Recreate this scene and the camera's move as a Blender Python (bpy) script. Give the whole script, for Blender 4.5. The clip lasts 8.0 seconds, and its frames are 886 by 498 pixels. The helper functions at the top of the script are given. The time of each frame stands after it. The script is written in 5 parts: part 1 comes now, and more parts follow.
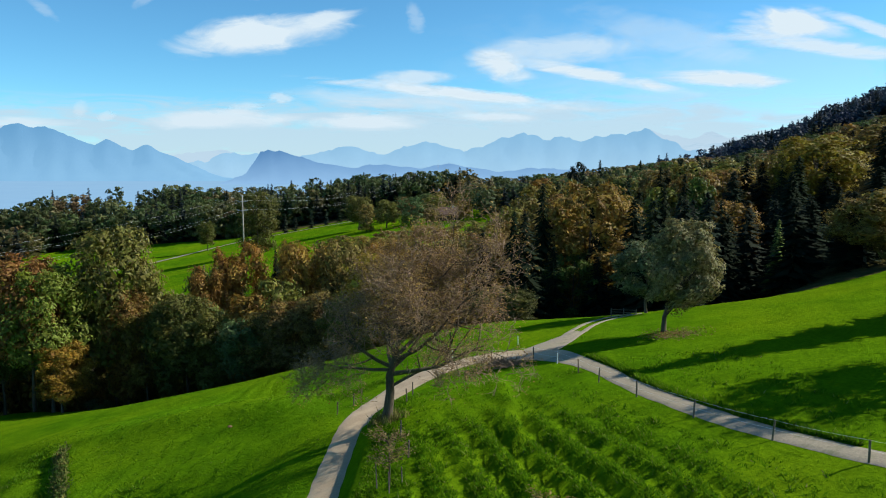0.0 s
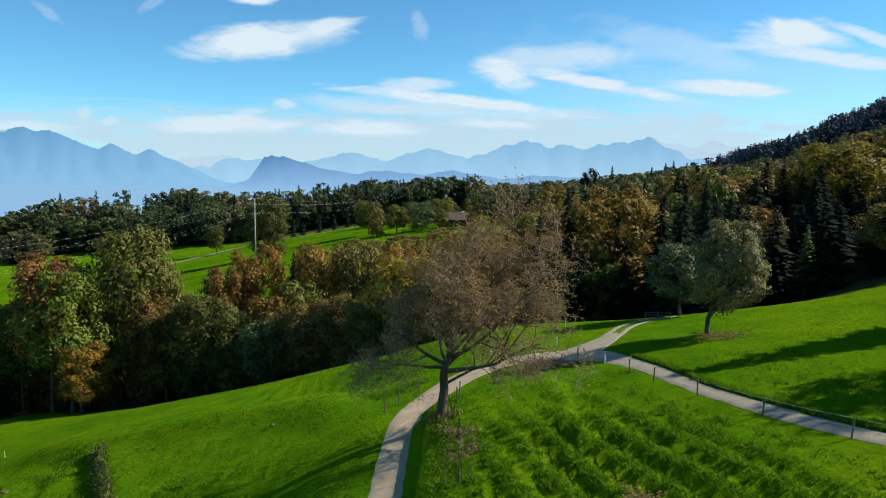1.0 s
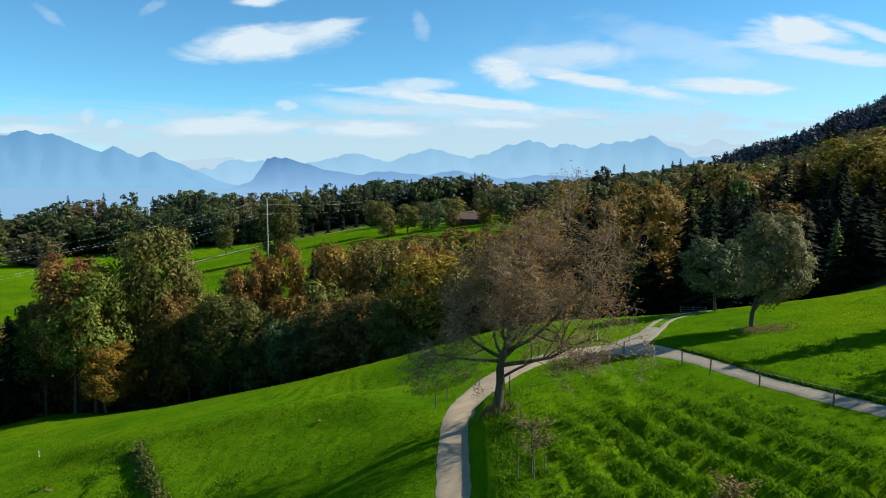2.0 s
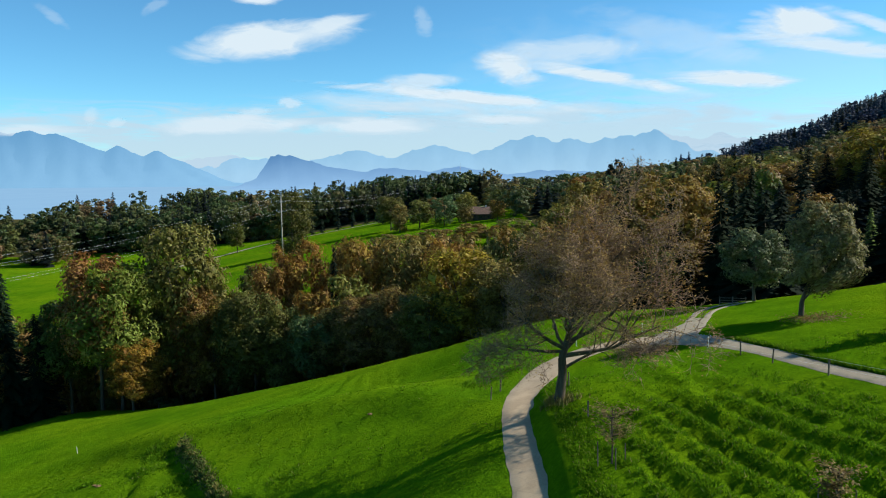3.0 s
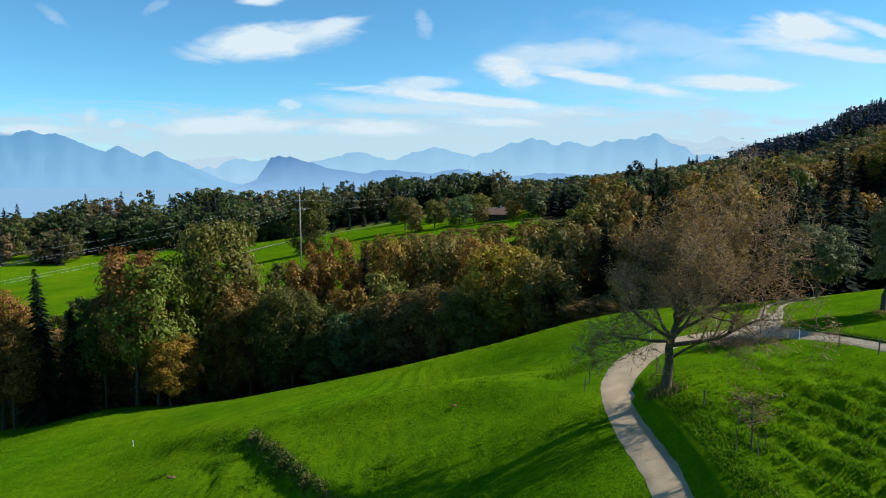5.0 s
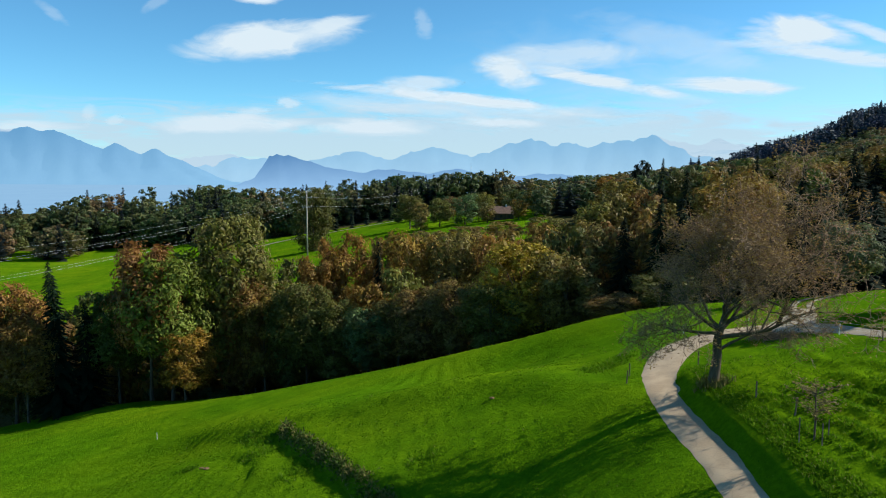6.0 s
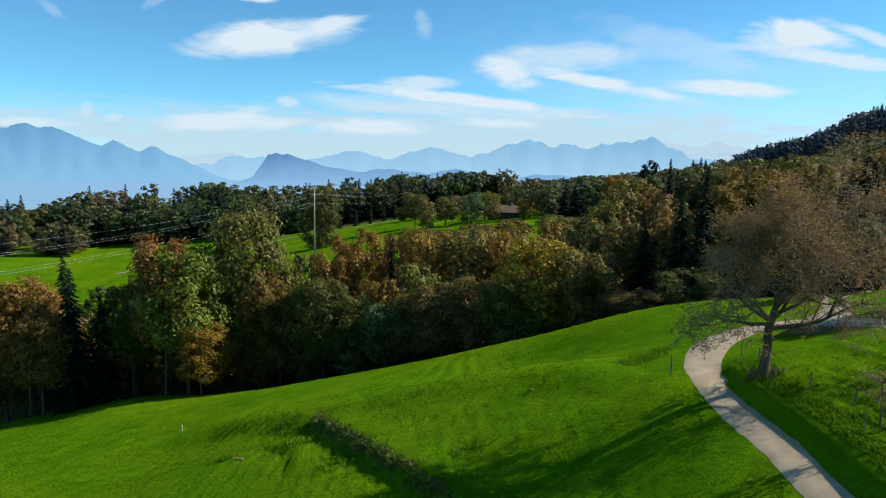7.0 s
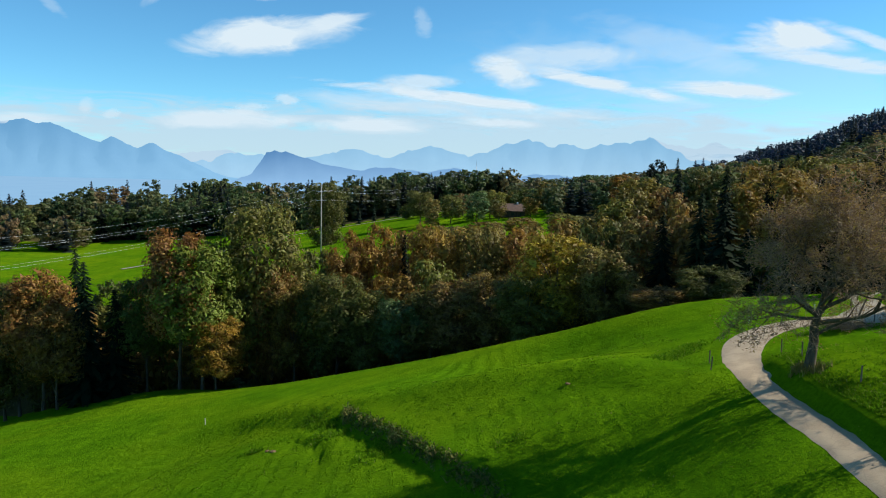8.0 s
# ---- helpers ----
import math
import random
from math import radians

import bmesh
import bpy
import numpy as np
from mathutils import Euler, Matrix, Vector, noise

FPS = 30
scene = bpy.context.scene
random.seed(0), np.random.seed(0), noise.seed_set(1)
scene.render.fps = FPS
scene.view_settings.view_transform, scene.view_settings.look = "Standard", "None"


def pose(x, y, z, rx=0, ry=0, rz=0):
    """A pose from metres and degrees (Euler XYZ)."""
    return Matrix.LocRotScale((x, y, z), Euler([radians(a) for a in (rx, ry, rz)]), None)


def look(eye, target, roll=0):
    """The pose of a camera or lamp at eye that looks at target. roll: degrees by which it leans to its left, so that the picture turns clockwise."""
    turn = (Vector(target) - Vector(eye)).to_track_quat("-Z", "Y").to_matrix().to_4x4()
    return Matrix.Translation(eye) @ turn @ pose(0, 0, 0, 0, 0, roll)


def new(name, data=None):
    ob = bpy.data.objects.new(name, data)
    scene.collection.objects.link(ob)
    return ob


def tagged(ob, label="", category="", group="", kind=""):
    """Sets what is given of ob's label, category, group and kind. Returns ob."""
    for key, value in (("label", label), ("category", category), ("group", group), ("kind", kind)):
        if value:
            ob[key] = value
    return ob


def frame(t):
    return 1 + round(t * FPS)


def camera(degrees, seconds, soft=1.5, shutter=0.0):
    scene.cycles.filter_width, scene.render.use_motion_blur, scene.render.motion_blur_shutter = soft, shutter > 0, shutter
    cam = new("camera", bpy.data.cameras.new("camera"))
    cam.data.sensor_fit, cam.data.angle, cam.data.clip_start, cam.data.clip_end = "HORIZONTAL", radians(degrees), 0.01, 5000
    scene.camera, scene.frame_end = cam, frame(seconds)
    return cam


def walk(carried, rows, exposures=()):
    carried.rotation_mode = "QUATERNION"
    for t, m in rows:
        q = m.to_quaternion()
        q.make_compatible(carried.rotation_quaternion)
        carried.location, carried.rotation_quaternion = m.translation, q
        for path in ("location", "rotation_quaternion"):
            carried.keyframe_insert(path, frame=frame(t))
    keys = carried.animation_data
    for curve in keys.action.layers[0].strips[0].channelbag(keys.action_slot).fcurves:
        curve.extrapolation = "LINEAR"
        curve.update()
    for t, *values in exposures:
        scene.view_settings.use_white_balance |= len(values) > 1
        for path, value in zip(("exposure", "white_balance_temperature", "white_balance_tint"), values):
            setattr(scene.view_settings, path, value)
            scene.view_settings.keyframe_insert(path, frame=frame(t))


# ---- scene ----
LENS = 62.0
cam = camera(LENS, 8.0, soft=1.05)
METRES, EYE, TILT, LEAN, TURN = 32.0, 20.0, -6.47, 0.0, 0.0
ROWS = [
    (0.0, 0.0, 0.0, 0.0, 0.0, 0.0, 0.0),
    (0.5, -0.0645, 0.0050, -0.0139, 0.057, 0.342, -0.29),
    (1.0, -0.1254, 0.0085, -0.0236, 0.114, 0.536, -0.48),
    (1.5, -0.1836, 0.0097, -0.0322, 0.171, 0.638, -0.35),
    (3.0, -0.3796, 0.0170, -0.0510, 0.604, 0.262, 0.49),
    (3.5, -0.4376, 0.0196, -0.0553, 0.627, 0.228, 0.56),
    (4.0, -0.4965, 0.0198, -0.0618, 0.650, 0.353, 0.34),
    (4.5, -0.5622, 0.0211, -0.0713, 0.581, 0.444, 0.31),
    (6.0, -0.7496, 0.0231, -0.1054, 0.217, 0.456, -0.31),
    (6.5, -0.8013, 0.0268, -0.1172, 0.228, 0.467, -0.38),
    (7.0, -0.8733, 0.0256, -0.1331, 0.0, 0.479, -0.79),
    (7.5, -0.9295, 0.0295, -0.1449, -0.148, 0.376, -1.03),
    (8.0, -0.9859, 0.0318, -0.1533, -0.205, 0.422, -1.25),
]
walk(cam, [(t, pose(0, 0, EYE, TILT, LEAN, TURN) @ pose(METRES * x, METRES * y, METRES * z, 90 + pitch, roll, yaw))
           for t, x, y, z, yaw, pitch, roll in ROWS], [(0.0, 0.65, 6200.0, 6.0), (8.0, 0.65, 6200.0, 6.0)])

# ---- daylight ----
SUN_EL, SUN_AZ = 34.5, 79.0          # degrees; azimuth clockwise from +y
world = bpy.data.worlds.new("sky")
scene.world = world
world.use_nodes = True
wn = world.node_tree.nodes
sky = wn.new("ShaderNodeTexSky")
sky.sky_type = "NISHITA"
sky.sun_disc = False
sky.sun_elevation, sky.sun_rotation = radians(SUN_EL), radians(SUN_AZ)
sky.altitude, sky.air_density, sky.dust_density, sky.ozone_density = 1200, 0.85, 0.0, 1.2
tint = wn.new("ShaderNodeMix")
tint.data_type, tint.blend_type = "RGBA", "MULTIPLY"
tint.inputs[0].default_value = 1.0
tint.inputs[7].default_value = (0.55, 0.97, 1.10, 1)
world.node_tree.links.new(sky.outputs["Color"], tint.inputs[6])
world.node_tree.links.new(tint.outputs[2], wn["Background"].inputs["Color"])
wn["Background"].inputs["Strength"].default_value = 0.090
sun_data = bpy.data.lights.new("sun", "SUN")
sun_data.energy, sun_data.angle, sun_data.color = 4.9, radians(0.53), (1.0, 0.92, 0.80)
sun = new("sun", sun_data)
sun_dir = Vector((math.sin(radians(SUN_AZ)) * math.cos(radians(SUN_EL)), math.cos(radians(SUN_AZ)) * math.cos(radians(SUN_EL)), math.sin(radians(SUN_EL))))
sun.matrix_world = look(sun_dir * 300, (0, 0, 0))


# ---- materials ----
class Nodes:
    """A small helper to write node materials."""

    def __init__(self, name):
        self.mat = bpy.data.materials.new(name)
        self.mat.use_nodes = True
        self.tree = self.mat.node_tree
        self.bsdf = self.tree.nodes["Principled BSDF"]
        self.out = self.tree.nodes["Material Output"]

    def node(self, kind, **inputs):
        n = self.tree.nodes.new(kind)
        for key, value in inputs.items():
            self.put(n, key.replace("_", " "), value)
        return n

    def put(self, n, key, value):
        socket = n.inputs[int(key) if key.isdigit() else key]
        if isinstance(value, bpy.types.NodeSocket):
            self.tree.links.new(value, socket)
        else:
            socket.default_value = value

    def coord(self):
        return self.node("ShaderNodeTexCoord").outputs["Object"]

    def position(self):
        return self.node("ShaderNodeNewGeometry").outputs["Position"]

    def noise(self, scale, detail=4.0, rough=0.55, at=None, stretch=None):
        vec = at if at is not None else self.coord()
        if stretch:
            m = self.node("ShaderNodeMapping", Vector=vec)
            m.inputs["Scale"].default_value = stretch
            m.inputs["Rotation"].default_value = (0, 0, 0)
            vec = m.outputs["Vector"]
        n = self.node("ShaderNodeTexNoise", Vector=vec, Scale=scale, Detail=detail, Roughness=rough)
        return n.outputs["Fac"]

    def ramp(self, fac, stops):
        n = self.node("ShaderNodeValToRGB", Fac=fac)
        e = n.color_ramp.elements
        while len(e) < len(stops):
            e.new(0.5)
        for slot, (p, c) in zip(e, stops):
            slot.position = p
            slot.color = (*c, 1) if len(c) == 3 else c
        return n.outputs["Color"]

    def mix(self, fac, a, b, mode="MIX"):
        n = self.tree.nodes.new("ShaderNodeMix")
        n.data_type, n.blend_type = "RGBA", mode
        for i, v in ((0, fac), (6, a), (7, b)):
            if isinstance(v, bpy.types.NodeSocket):
                self.tree.links.new(v, n.inputs[i])
            else:
                n.inputs[i].default_value = (*v, 1) if isinstance(v, tuple) and len(v) == 3 else v
        return n.outputs[2]

    def math(self, op, a, b=0.0, clamp=False):
        n = self.tree.nodes.new("ShaderNodeMath")
        n.operation, n.use_clamp = op, clamp
        for i, v in ((0, a), (1, b)):
            if isinstance(v, bpy.types.NodeSocket):
                self.tree.links.new(v, n.inputs[i])
            else:
                n.inputs[i].default_value = v
        return n.outputs[0]

    def bump(self, height, strength=0.5, distance=0.05):
        n = self.node("ShaderNodeBump", Height=height, Strength=strength, Distance=distance)
        self.tree.links.new(n.outputs["Normal"], self.bsdf.inputs["Normal"])

    def base(self, color, rough=0.8, spec=0.3, metal=0.0):
        for key, v in (("Base Color", color), ("Roughness", rough), ("Specular IOR Level", spec), ("Metallic", metal)):
            if isinstance(v, bpy.types.NodeSocket):
                self.tree.links.new(v, self.bsdf.inputs[key])
            else:
                self.bsdf.inputs[key].default_value = (*v, 1) if isinstance(v, tuple) else v
        return self.mat


def make_grass():
    n = Nodes("meadow grass")
    p = n.position()
    wide = n.noise(0.035, 3, 0.6, p)
    mid = n.noise(0.35, 4, 0.6, p)
    fine = n.noise(3.2, 5, 0.7, p)
    # faint mowing and grazing bands that follow the slope
    band = n.noise(0.16, 4, 0.6, p, (1.0, 1.0, 6.0))
    c = n.ramp(mid, [(0.28, (0.055, 0.135, 0.0024)), (0.72, (0.098, 0.202, 0.0032))])
    c = n.mix(n.ramp(wide, [(0.40, (0, 0, 0)), (0.68, (0.75, 0.75, 0.75))]), c, (0.150, 0.228, 0.0040))
    c = n.mix(n.ramp(band, [(0.50, (0, 0, 0)), (0.72, (0.45, 0.45, 0.45))]), c, (0.034, 0.096, 0.0024))
    c = n.mix(n.ramp(fine, [(0.36, (0.40, 0.40, 0.40)), (0.60, (0, 0, 0))]), c, (0.021, 0.064, 0.0024))
    dry = n.ramp(n.noise(0.9, 3, 0.7, p), [(0.71, (0, 0, 0)), (0.82, (0.40, 0.40, 0.40))])
    c = n.mix(dry, c, (0.128, 0.120, 0.0400))
    rough = n.math("ADD", n.noise(2.6, 6, 0.75, p), n.math("MULTIPLY", n.noise(0.8, 3, 0.5, p), 1.0))
    n.bump(rough, 0.8, 0.26)
    return n.base(c, 1.0, 0.0)


def make_blade():
    n = Nodes("grass blades")
    info = n.node("ShaderNodeNewGeometry").outputs["Random Per Island"]
    c = n.ramp(info, [(0.0, (0.044, 0.116, 0.0024)), (0.5, (0.084, 0.184, 0.0040)), (0.93, (0.128, 0.232, 0.0080)), (1.0, (0.216, 0.216, 0.0640))])
    n.base(c, 0.9, 0.03)
    tr = n.node("ShaderNodeBsdfTranslucent", Color=c)
    m = n.node("ShaderNodeMixShader", Fac=0.45)
    n.tree.links.new(n.bsdf.outputs[0], m.inputs[1])
    n.tree.links.new(tr.outputs[0], m.inputs[2])
    n.tree.links.new(m.outputs[0], n.out.inputs["Surface"])
    return n.mat


def tint_of(n, shared):
    """The colour of a tree: its own, or, in a joined wood, the one kept with each tree."""
    if not shared:
        return n.node("ShaderNodeObjectInfo").outputs["Color"]
    a = n.node("ShaderNodeAttribute")
    a.attribute_name = "species_haze"
    return a.outputs["Color"]


def make_leaf(shared=False):
    n = Nodes("tree leaves")
    tint = tint_of(n, shared)
    isl = n.node("ShaderNodeNewGeometry").outputs["Random Per Island"]
    hsv = n.node("ShaderNodeHueSaturation", Color=tint)
    hue = n.math("MULTIPLY_ADD", isl, 0.035)
    hue.node.inputs[2].default_value = 0.4825
    n.put(hsv, "Hue", hue)
    val = n.node("ShaderNodeMapRange", Value=isl)
    val.inputs["To Min"].default_value, val.inputs["To Max"].default_value = (0.62, 1.05) if shared else (0.48, 1.12)
    n.put(hsv, "Value", val.outputs["Result"])
    # branches that turned earlier than the rest
    patch = n.ramp(n.noise(0.26, 3, 0.6, n.position()), [(0.50, (0, 0, 0)), (0.66, (0.75, 0.75, 0.75))])
    turned = n.mix(1.0, hsv.outputs["Color"], (1.22, 1.05, 0.75), "MULTIPLY")
    c = n.mix(patch, hsv.outputs["Color"], turned)
    n.base(c, 0.6, 0.2)
    tr = n.node("ShaderNodeBsdfTranslucent", Color=c)
    m = n.node("ShaderNodeMixShader", Fac=0.34)
    n.tree.links.new(n.bsdf.outputs[0], m.inputs[1])
    n.tree.links.new(tr.outputs[0], m.inputs[2])
    n.tree.links.new(m.outputs[0], n.out.inputs["Surface"])
    return n.mat


def make_needles(shared=False):
    n = Nodes("conifer needles")
    tint = tint_of(n, shared)
    isl = n.node("ShaderNodeNewGeometry").outputs["Random Per Island"]
    hsv = n.node("ShaderNodeHueSaturation", Color=tint)
    val = n.node("ShaderNodeMapRange", Value=isl)
    val.inputs["To Min"].default_value, val.inputs["To Max"].default_value = 0.72, 1.25
    n.put(hsv, "Value", val.outputs["Result"])
    return n.base(hsv.outputs["Color"], 0.9, 0.05)


def make_bark():
    n = Nodes("tree bark")
    c = n.noise(3.0, 6, 0.7, n.coord(), (1, 1, 0.15))
    big = n.noise(0.7, 3)
    col = n.ramp(c, [(0.3, (0.035, 0.026, 0.018)), (0.7, (0.15, 0.12, 0.085))])
    col = n.mix(n.ramp(big, [(0.5, (0, 0, 0)), (0.7, (0.6, 0.6, 0.6))]), col, (0.10, 0.105, 0.055))
    n.bump(c, 0.8, 0.04)
    return n.base(col, 0.9, 0.15)


def make_twig():
    n = Nodes("twigs")
    isl = n.node("ShaderNodeNewGeometry").outputs["Random Per Island"]
    return n.base(n.ramp(isl, [(0.0, (0.14, 0.088, 0.055)), (1.0, (0.36, 0.245, 0.165))]), 0.85, 0.15)


def make_asphalt():
    n = Nodes("worn asphalt")
    p = n.position()
    fine = n.noise(9.0, 6, 0.75, p)
    patches = n.noise(0.55, 4, 0.6, p)
    c = n.ramp(fine, [(0.3, (0.288, 0.212, 0.1320)), (0.7, (0.416, 0.308, 0.1920))])
    c = n.mix(n.ramp(patches, [(0.45, (0, 0, 0)), (0.62, (0.7, 0.7, 0.7))]), c, (0.464, 0.348, 0.2200))
    cracks = n.node("ShaderNodeTexVoronoi", Vector=p, Scale=0.8)
    cracks.feature = "DISTANCE_TO_EDGE"
    line = n.ramp(cracks.outputs["Distance"], [(0.0, (0.22, 0.22, 0.22)), (0.02, (0, 0, 0))])
    c = n.mix(line, c, (0.088, 0.080, 0.0720))
    n.bump(fine, 0.4, 0.02)
    return n.base(c, 0.85, 0.3)


def make_gravel():
    n = Nodes("pale gravel")
    p = n.position()
    fine = n.noise(6.0, 6, 0.8, p)
    c = n.ramp(fine, [(0.3, (0.216, 0.176, 0.1200)), (0.7, (0.368, 0.312, 0.2240))])
    c = n.mix(n.ramp(n.noise(0.8, 4, 0.6, p), [(0.55, (0, 0, 0)), (0.72, (0.6, 0.6, 0.6))]), c, (0.096, 0.120, 0.0400))
    n.bump(fine, 0.6, 0.03)
    return n.base(c, 0.9, 0.2)


def make_plain(name, a, b, scale, rough=0.8, metal=0.0, spec=0.3, stretch=None):
    n = Nodes(name)
    f = n.noise(scale, 5, 0.65, n.coord(), stretch)
    n.bump(f, 0.4, 0.02)
    return n.base(n.ramp(f, [(0.3, a), (0.7, b)]), rough, spec, metal)


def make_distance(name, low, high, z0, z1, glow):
    """Far slopes and lake: the light of the hazy air between, painted on as emission."""
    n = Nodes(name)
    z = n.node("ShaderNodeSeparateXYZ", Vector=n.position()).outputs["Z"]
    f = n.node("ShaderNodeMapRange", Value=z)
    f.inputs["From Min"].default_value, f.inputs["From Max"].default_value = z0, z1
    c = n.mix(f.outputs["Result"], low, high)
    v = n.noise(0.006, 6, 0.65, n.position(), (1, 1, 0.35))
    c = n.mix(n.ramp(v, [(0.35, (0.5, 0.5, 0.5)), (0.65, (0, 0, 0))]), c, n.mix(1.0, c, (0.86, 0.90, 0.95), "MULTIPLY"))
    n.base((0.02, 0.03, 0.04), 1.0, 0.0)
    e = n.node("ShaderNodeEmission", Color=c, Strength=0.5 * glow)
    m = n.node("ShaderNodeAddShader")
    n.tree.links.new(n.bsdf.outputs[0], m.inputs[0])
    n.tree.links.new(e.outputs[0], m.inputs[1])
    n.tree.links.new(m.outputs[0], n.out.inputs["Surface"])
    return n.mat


GRASS, BLADE, LEAF, NEEDLE, BARK, TWIG = make_grass(), make_blade(), make_leaf(), make_needles(), make_bark(), make_twig()
ASPHALT, GRAVEL = make_asphalt(), make_gravel()
WOODS_LEAF = make_leaf(True)
POST_WOOD = make_plain("weathered post wood", (0.07, 0.055, 0.04), (0.2, 0.165, 0.125), 6, 0.9, stretch=(1, 1, 0.2))
PALE_WOOD = make_plain("pale pole wood", (0.25, 0.22, 0.18), (0.42, 0.38, 0.32), 5, 0.85, stretch=(1, 1, 0.1))
WHITE_PAINT = make_plain("white marker paint", (0.62, 0.62, 0.58), (0.82, 0.82, 0.78), 4, 0.5)
WIRE = make_plain("aluminium wire", (0.55, 0.56, 0.58), (0.68, 0.69, 0.70), 3, 0.5, 0.2)
STEEL = make_plain("galvanised steel", (0.20, 0.21, 0.22), (0.34, 0.35, 0.36), 2, 0.55, 0.7)
ROOF_TILE = make_plain("old brown roof tiles", (0.09, 0.055, 0.04), (0.19, 0.12, 0.09), 1.5, 0.9)
BARN_WOOD = make_plain("dark barn boards", (0.04, 0.028, 0.02), (0.10, 0.07, 0.05), 2, 0.9, stretch=(1, 1, 0.1))
PLASTER = make_plain("pale plaster", (0.55, 0.53, 0.48), (0.72, 0.70, 0.64), 1, 0.9)
GLASS_DARK = make_plain("dark window panes", (0.02, 0.025, 0.03), (0.04, 0.05, 0.06), 1, 0.1, 0.0, 0.6)
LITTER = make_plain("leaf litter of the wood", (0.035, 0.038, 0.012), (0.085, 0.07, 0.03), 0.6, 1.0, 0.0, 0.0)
EARTH = make_plain("crumbled dark soil", (0.09, 0.06, 0.030), (0.19, 0.13, 0.065), 9, 1.0, 0.0, 0.05)
DRY_GRASS = make_plain("dry rank grass", (0.08, 0.10, 0.012), (0.22, 0.18, 0.05), 2, 0.9)


# ---- shape helpers ----
def mesh_of(name, verts, faces, mat, smooth=False):
    me = bpy.data.meshes.new(name)
    me.from_pydata(verts, [], faces)
    me.materials.append(mat)
    if smooth:
        me.polygons.foreach_set("use_smooth", [True] * len(me.polygons))
    me.update()
    return me


def quads_mesh(name, quads, mat):
    """A mesh of loose four-cornered faces from an array (n, 4, 3)."""
    n = len(quads)
    me = bpy.data.meshes.new(name)
    me.vertices.add(n * 4)
    me.vertices.foreach_set("co", np.asarray(quads, dtype=np.float32).ravel())
    me.loops.add(n * 4)
    me.loops.foreach_set("vertex_index", np.arange(n * 4, dtype=np.int32))
    me.polygons.add(n)
    me.polygons.foreach_set("loop_start", np.arange(0, n * 4, 4, dtype=np.int32))
    me.materials.append(mat)
    me.update(calc_edges=True)
    return me


def part(name, me, parent, label="", at=None):
    ob = new(name, me)
    ob.parent = parent
    if at is not None:
        ob.matrix_basis = at
    if label:
        ob["label"] = label
    return ob


class Tubes:
    """Collects tapered round bars into one mesh."""

    def __init__(self):
        self.v, self.f = [], []

    def bar(self, a, b, ra, rb, sides=6, cap=False):
        a, b = np.asarray(a, float), np.asarray(b, float)
        d = b - a
        length = np.linalg.norm(d)
        if length < 1e-6:
            return
        d /= length
        u = np.cross(d, (0, 0, 1.0) if abs(d[2]) < 0.9 else (1.0, 0, 0))
        u /= np.linalg.norm(u)
        w = np.cross(d, u)
        k = len(self.v)
        for p, r in ((a, ra), (b, rb)):
            for i in range(sides):
                t = 2 * math.pi * i / sides
                self.v.append(tuple(p + r * (math.cos(t) * u + math.sin(t) * w)))
        for i in range(sides):
            j = (i + 1) % sides
            self.f.append((k + i, k + j, k + sides + j, k + sides + i))
        if cap:
            self.f.append(tuple(k + sides + i for i in range(sides)))
            self.f.append(tuple(k + i for i in reversed(range(sides))))

    def path(self, pts, radii, sides=6):
        for i in range(len(pts) - 1):
            self.bar(pts[i], pts[i + 1], radii[i], radii[i + 1], sides)

    def mesh(self, name, mat, smooth=True):
        return mesh_of(name, self.v, self.f, mat, smooth)


def box(bm, x0, x1, y0, y1, z0, z1):
    vs = [bm.verts.new(p) for p in ((x0, y0, z0), (x1, y0, z0), (x1, y1, z0), (x0, y1, z0), (x0, y0, z1), (x1, y0, z1), (x1, y1, z1), (x0, y1, z1))]
    for q in ((3, 2, 1, 0), (4, 5, 6, 7), (0, 1, 5, 4), (1, 2, 6, 5), (2, 3, 7, 6), (3, 0, 4, 7)):
        bm.faces.new([vs[i] for i in q])


def done(bm, name, mat):
    me = bpy.data.meshes.new(name)
    bm.to_mesh(me)
    bm.free()
    me.materials.append(mat)
    return me


# ---- the lie of the land ----
def soft(s, w):
    return w * np.logaddexp(0, s / w)


def step(a, b, s):
    t = np.clip((s - a) / (b - a), 0, 1)
    return t * t * (3 - 2 * t)


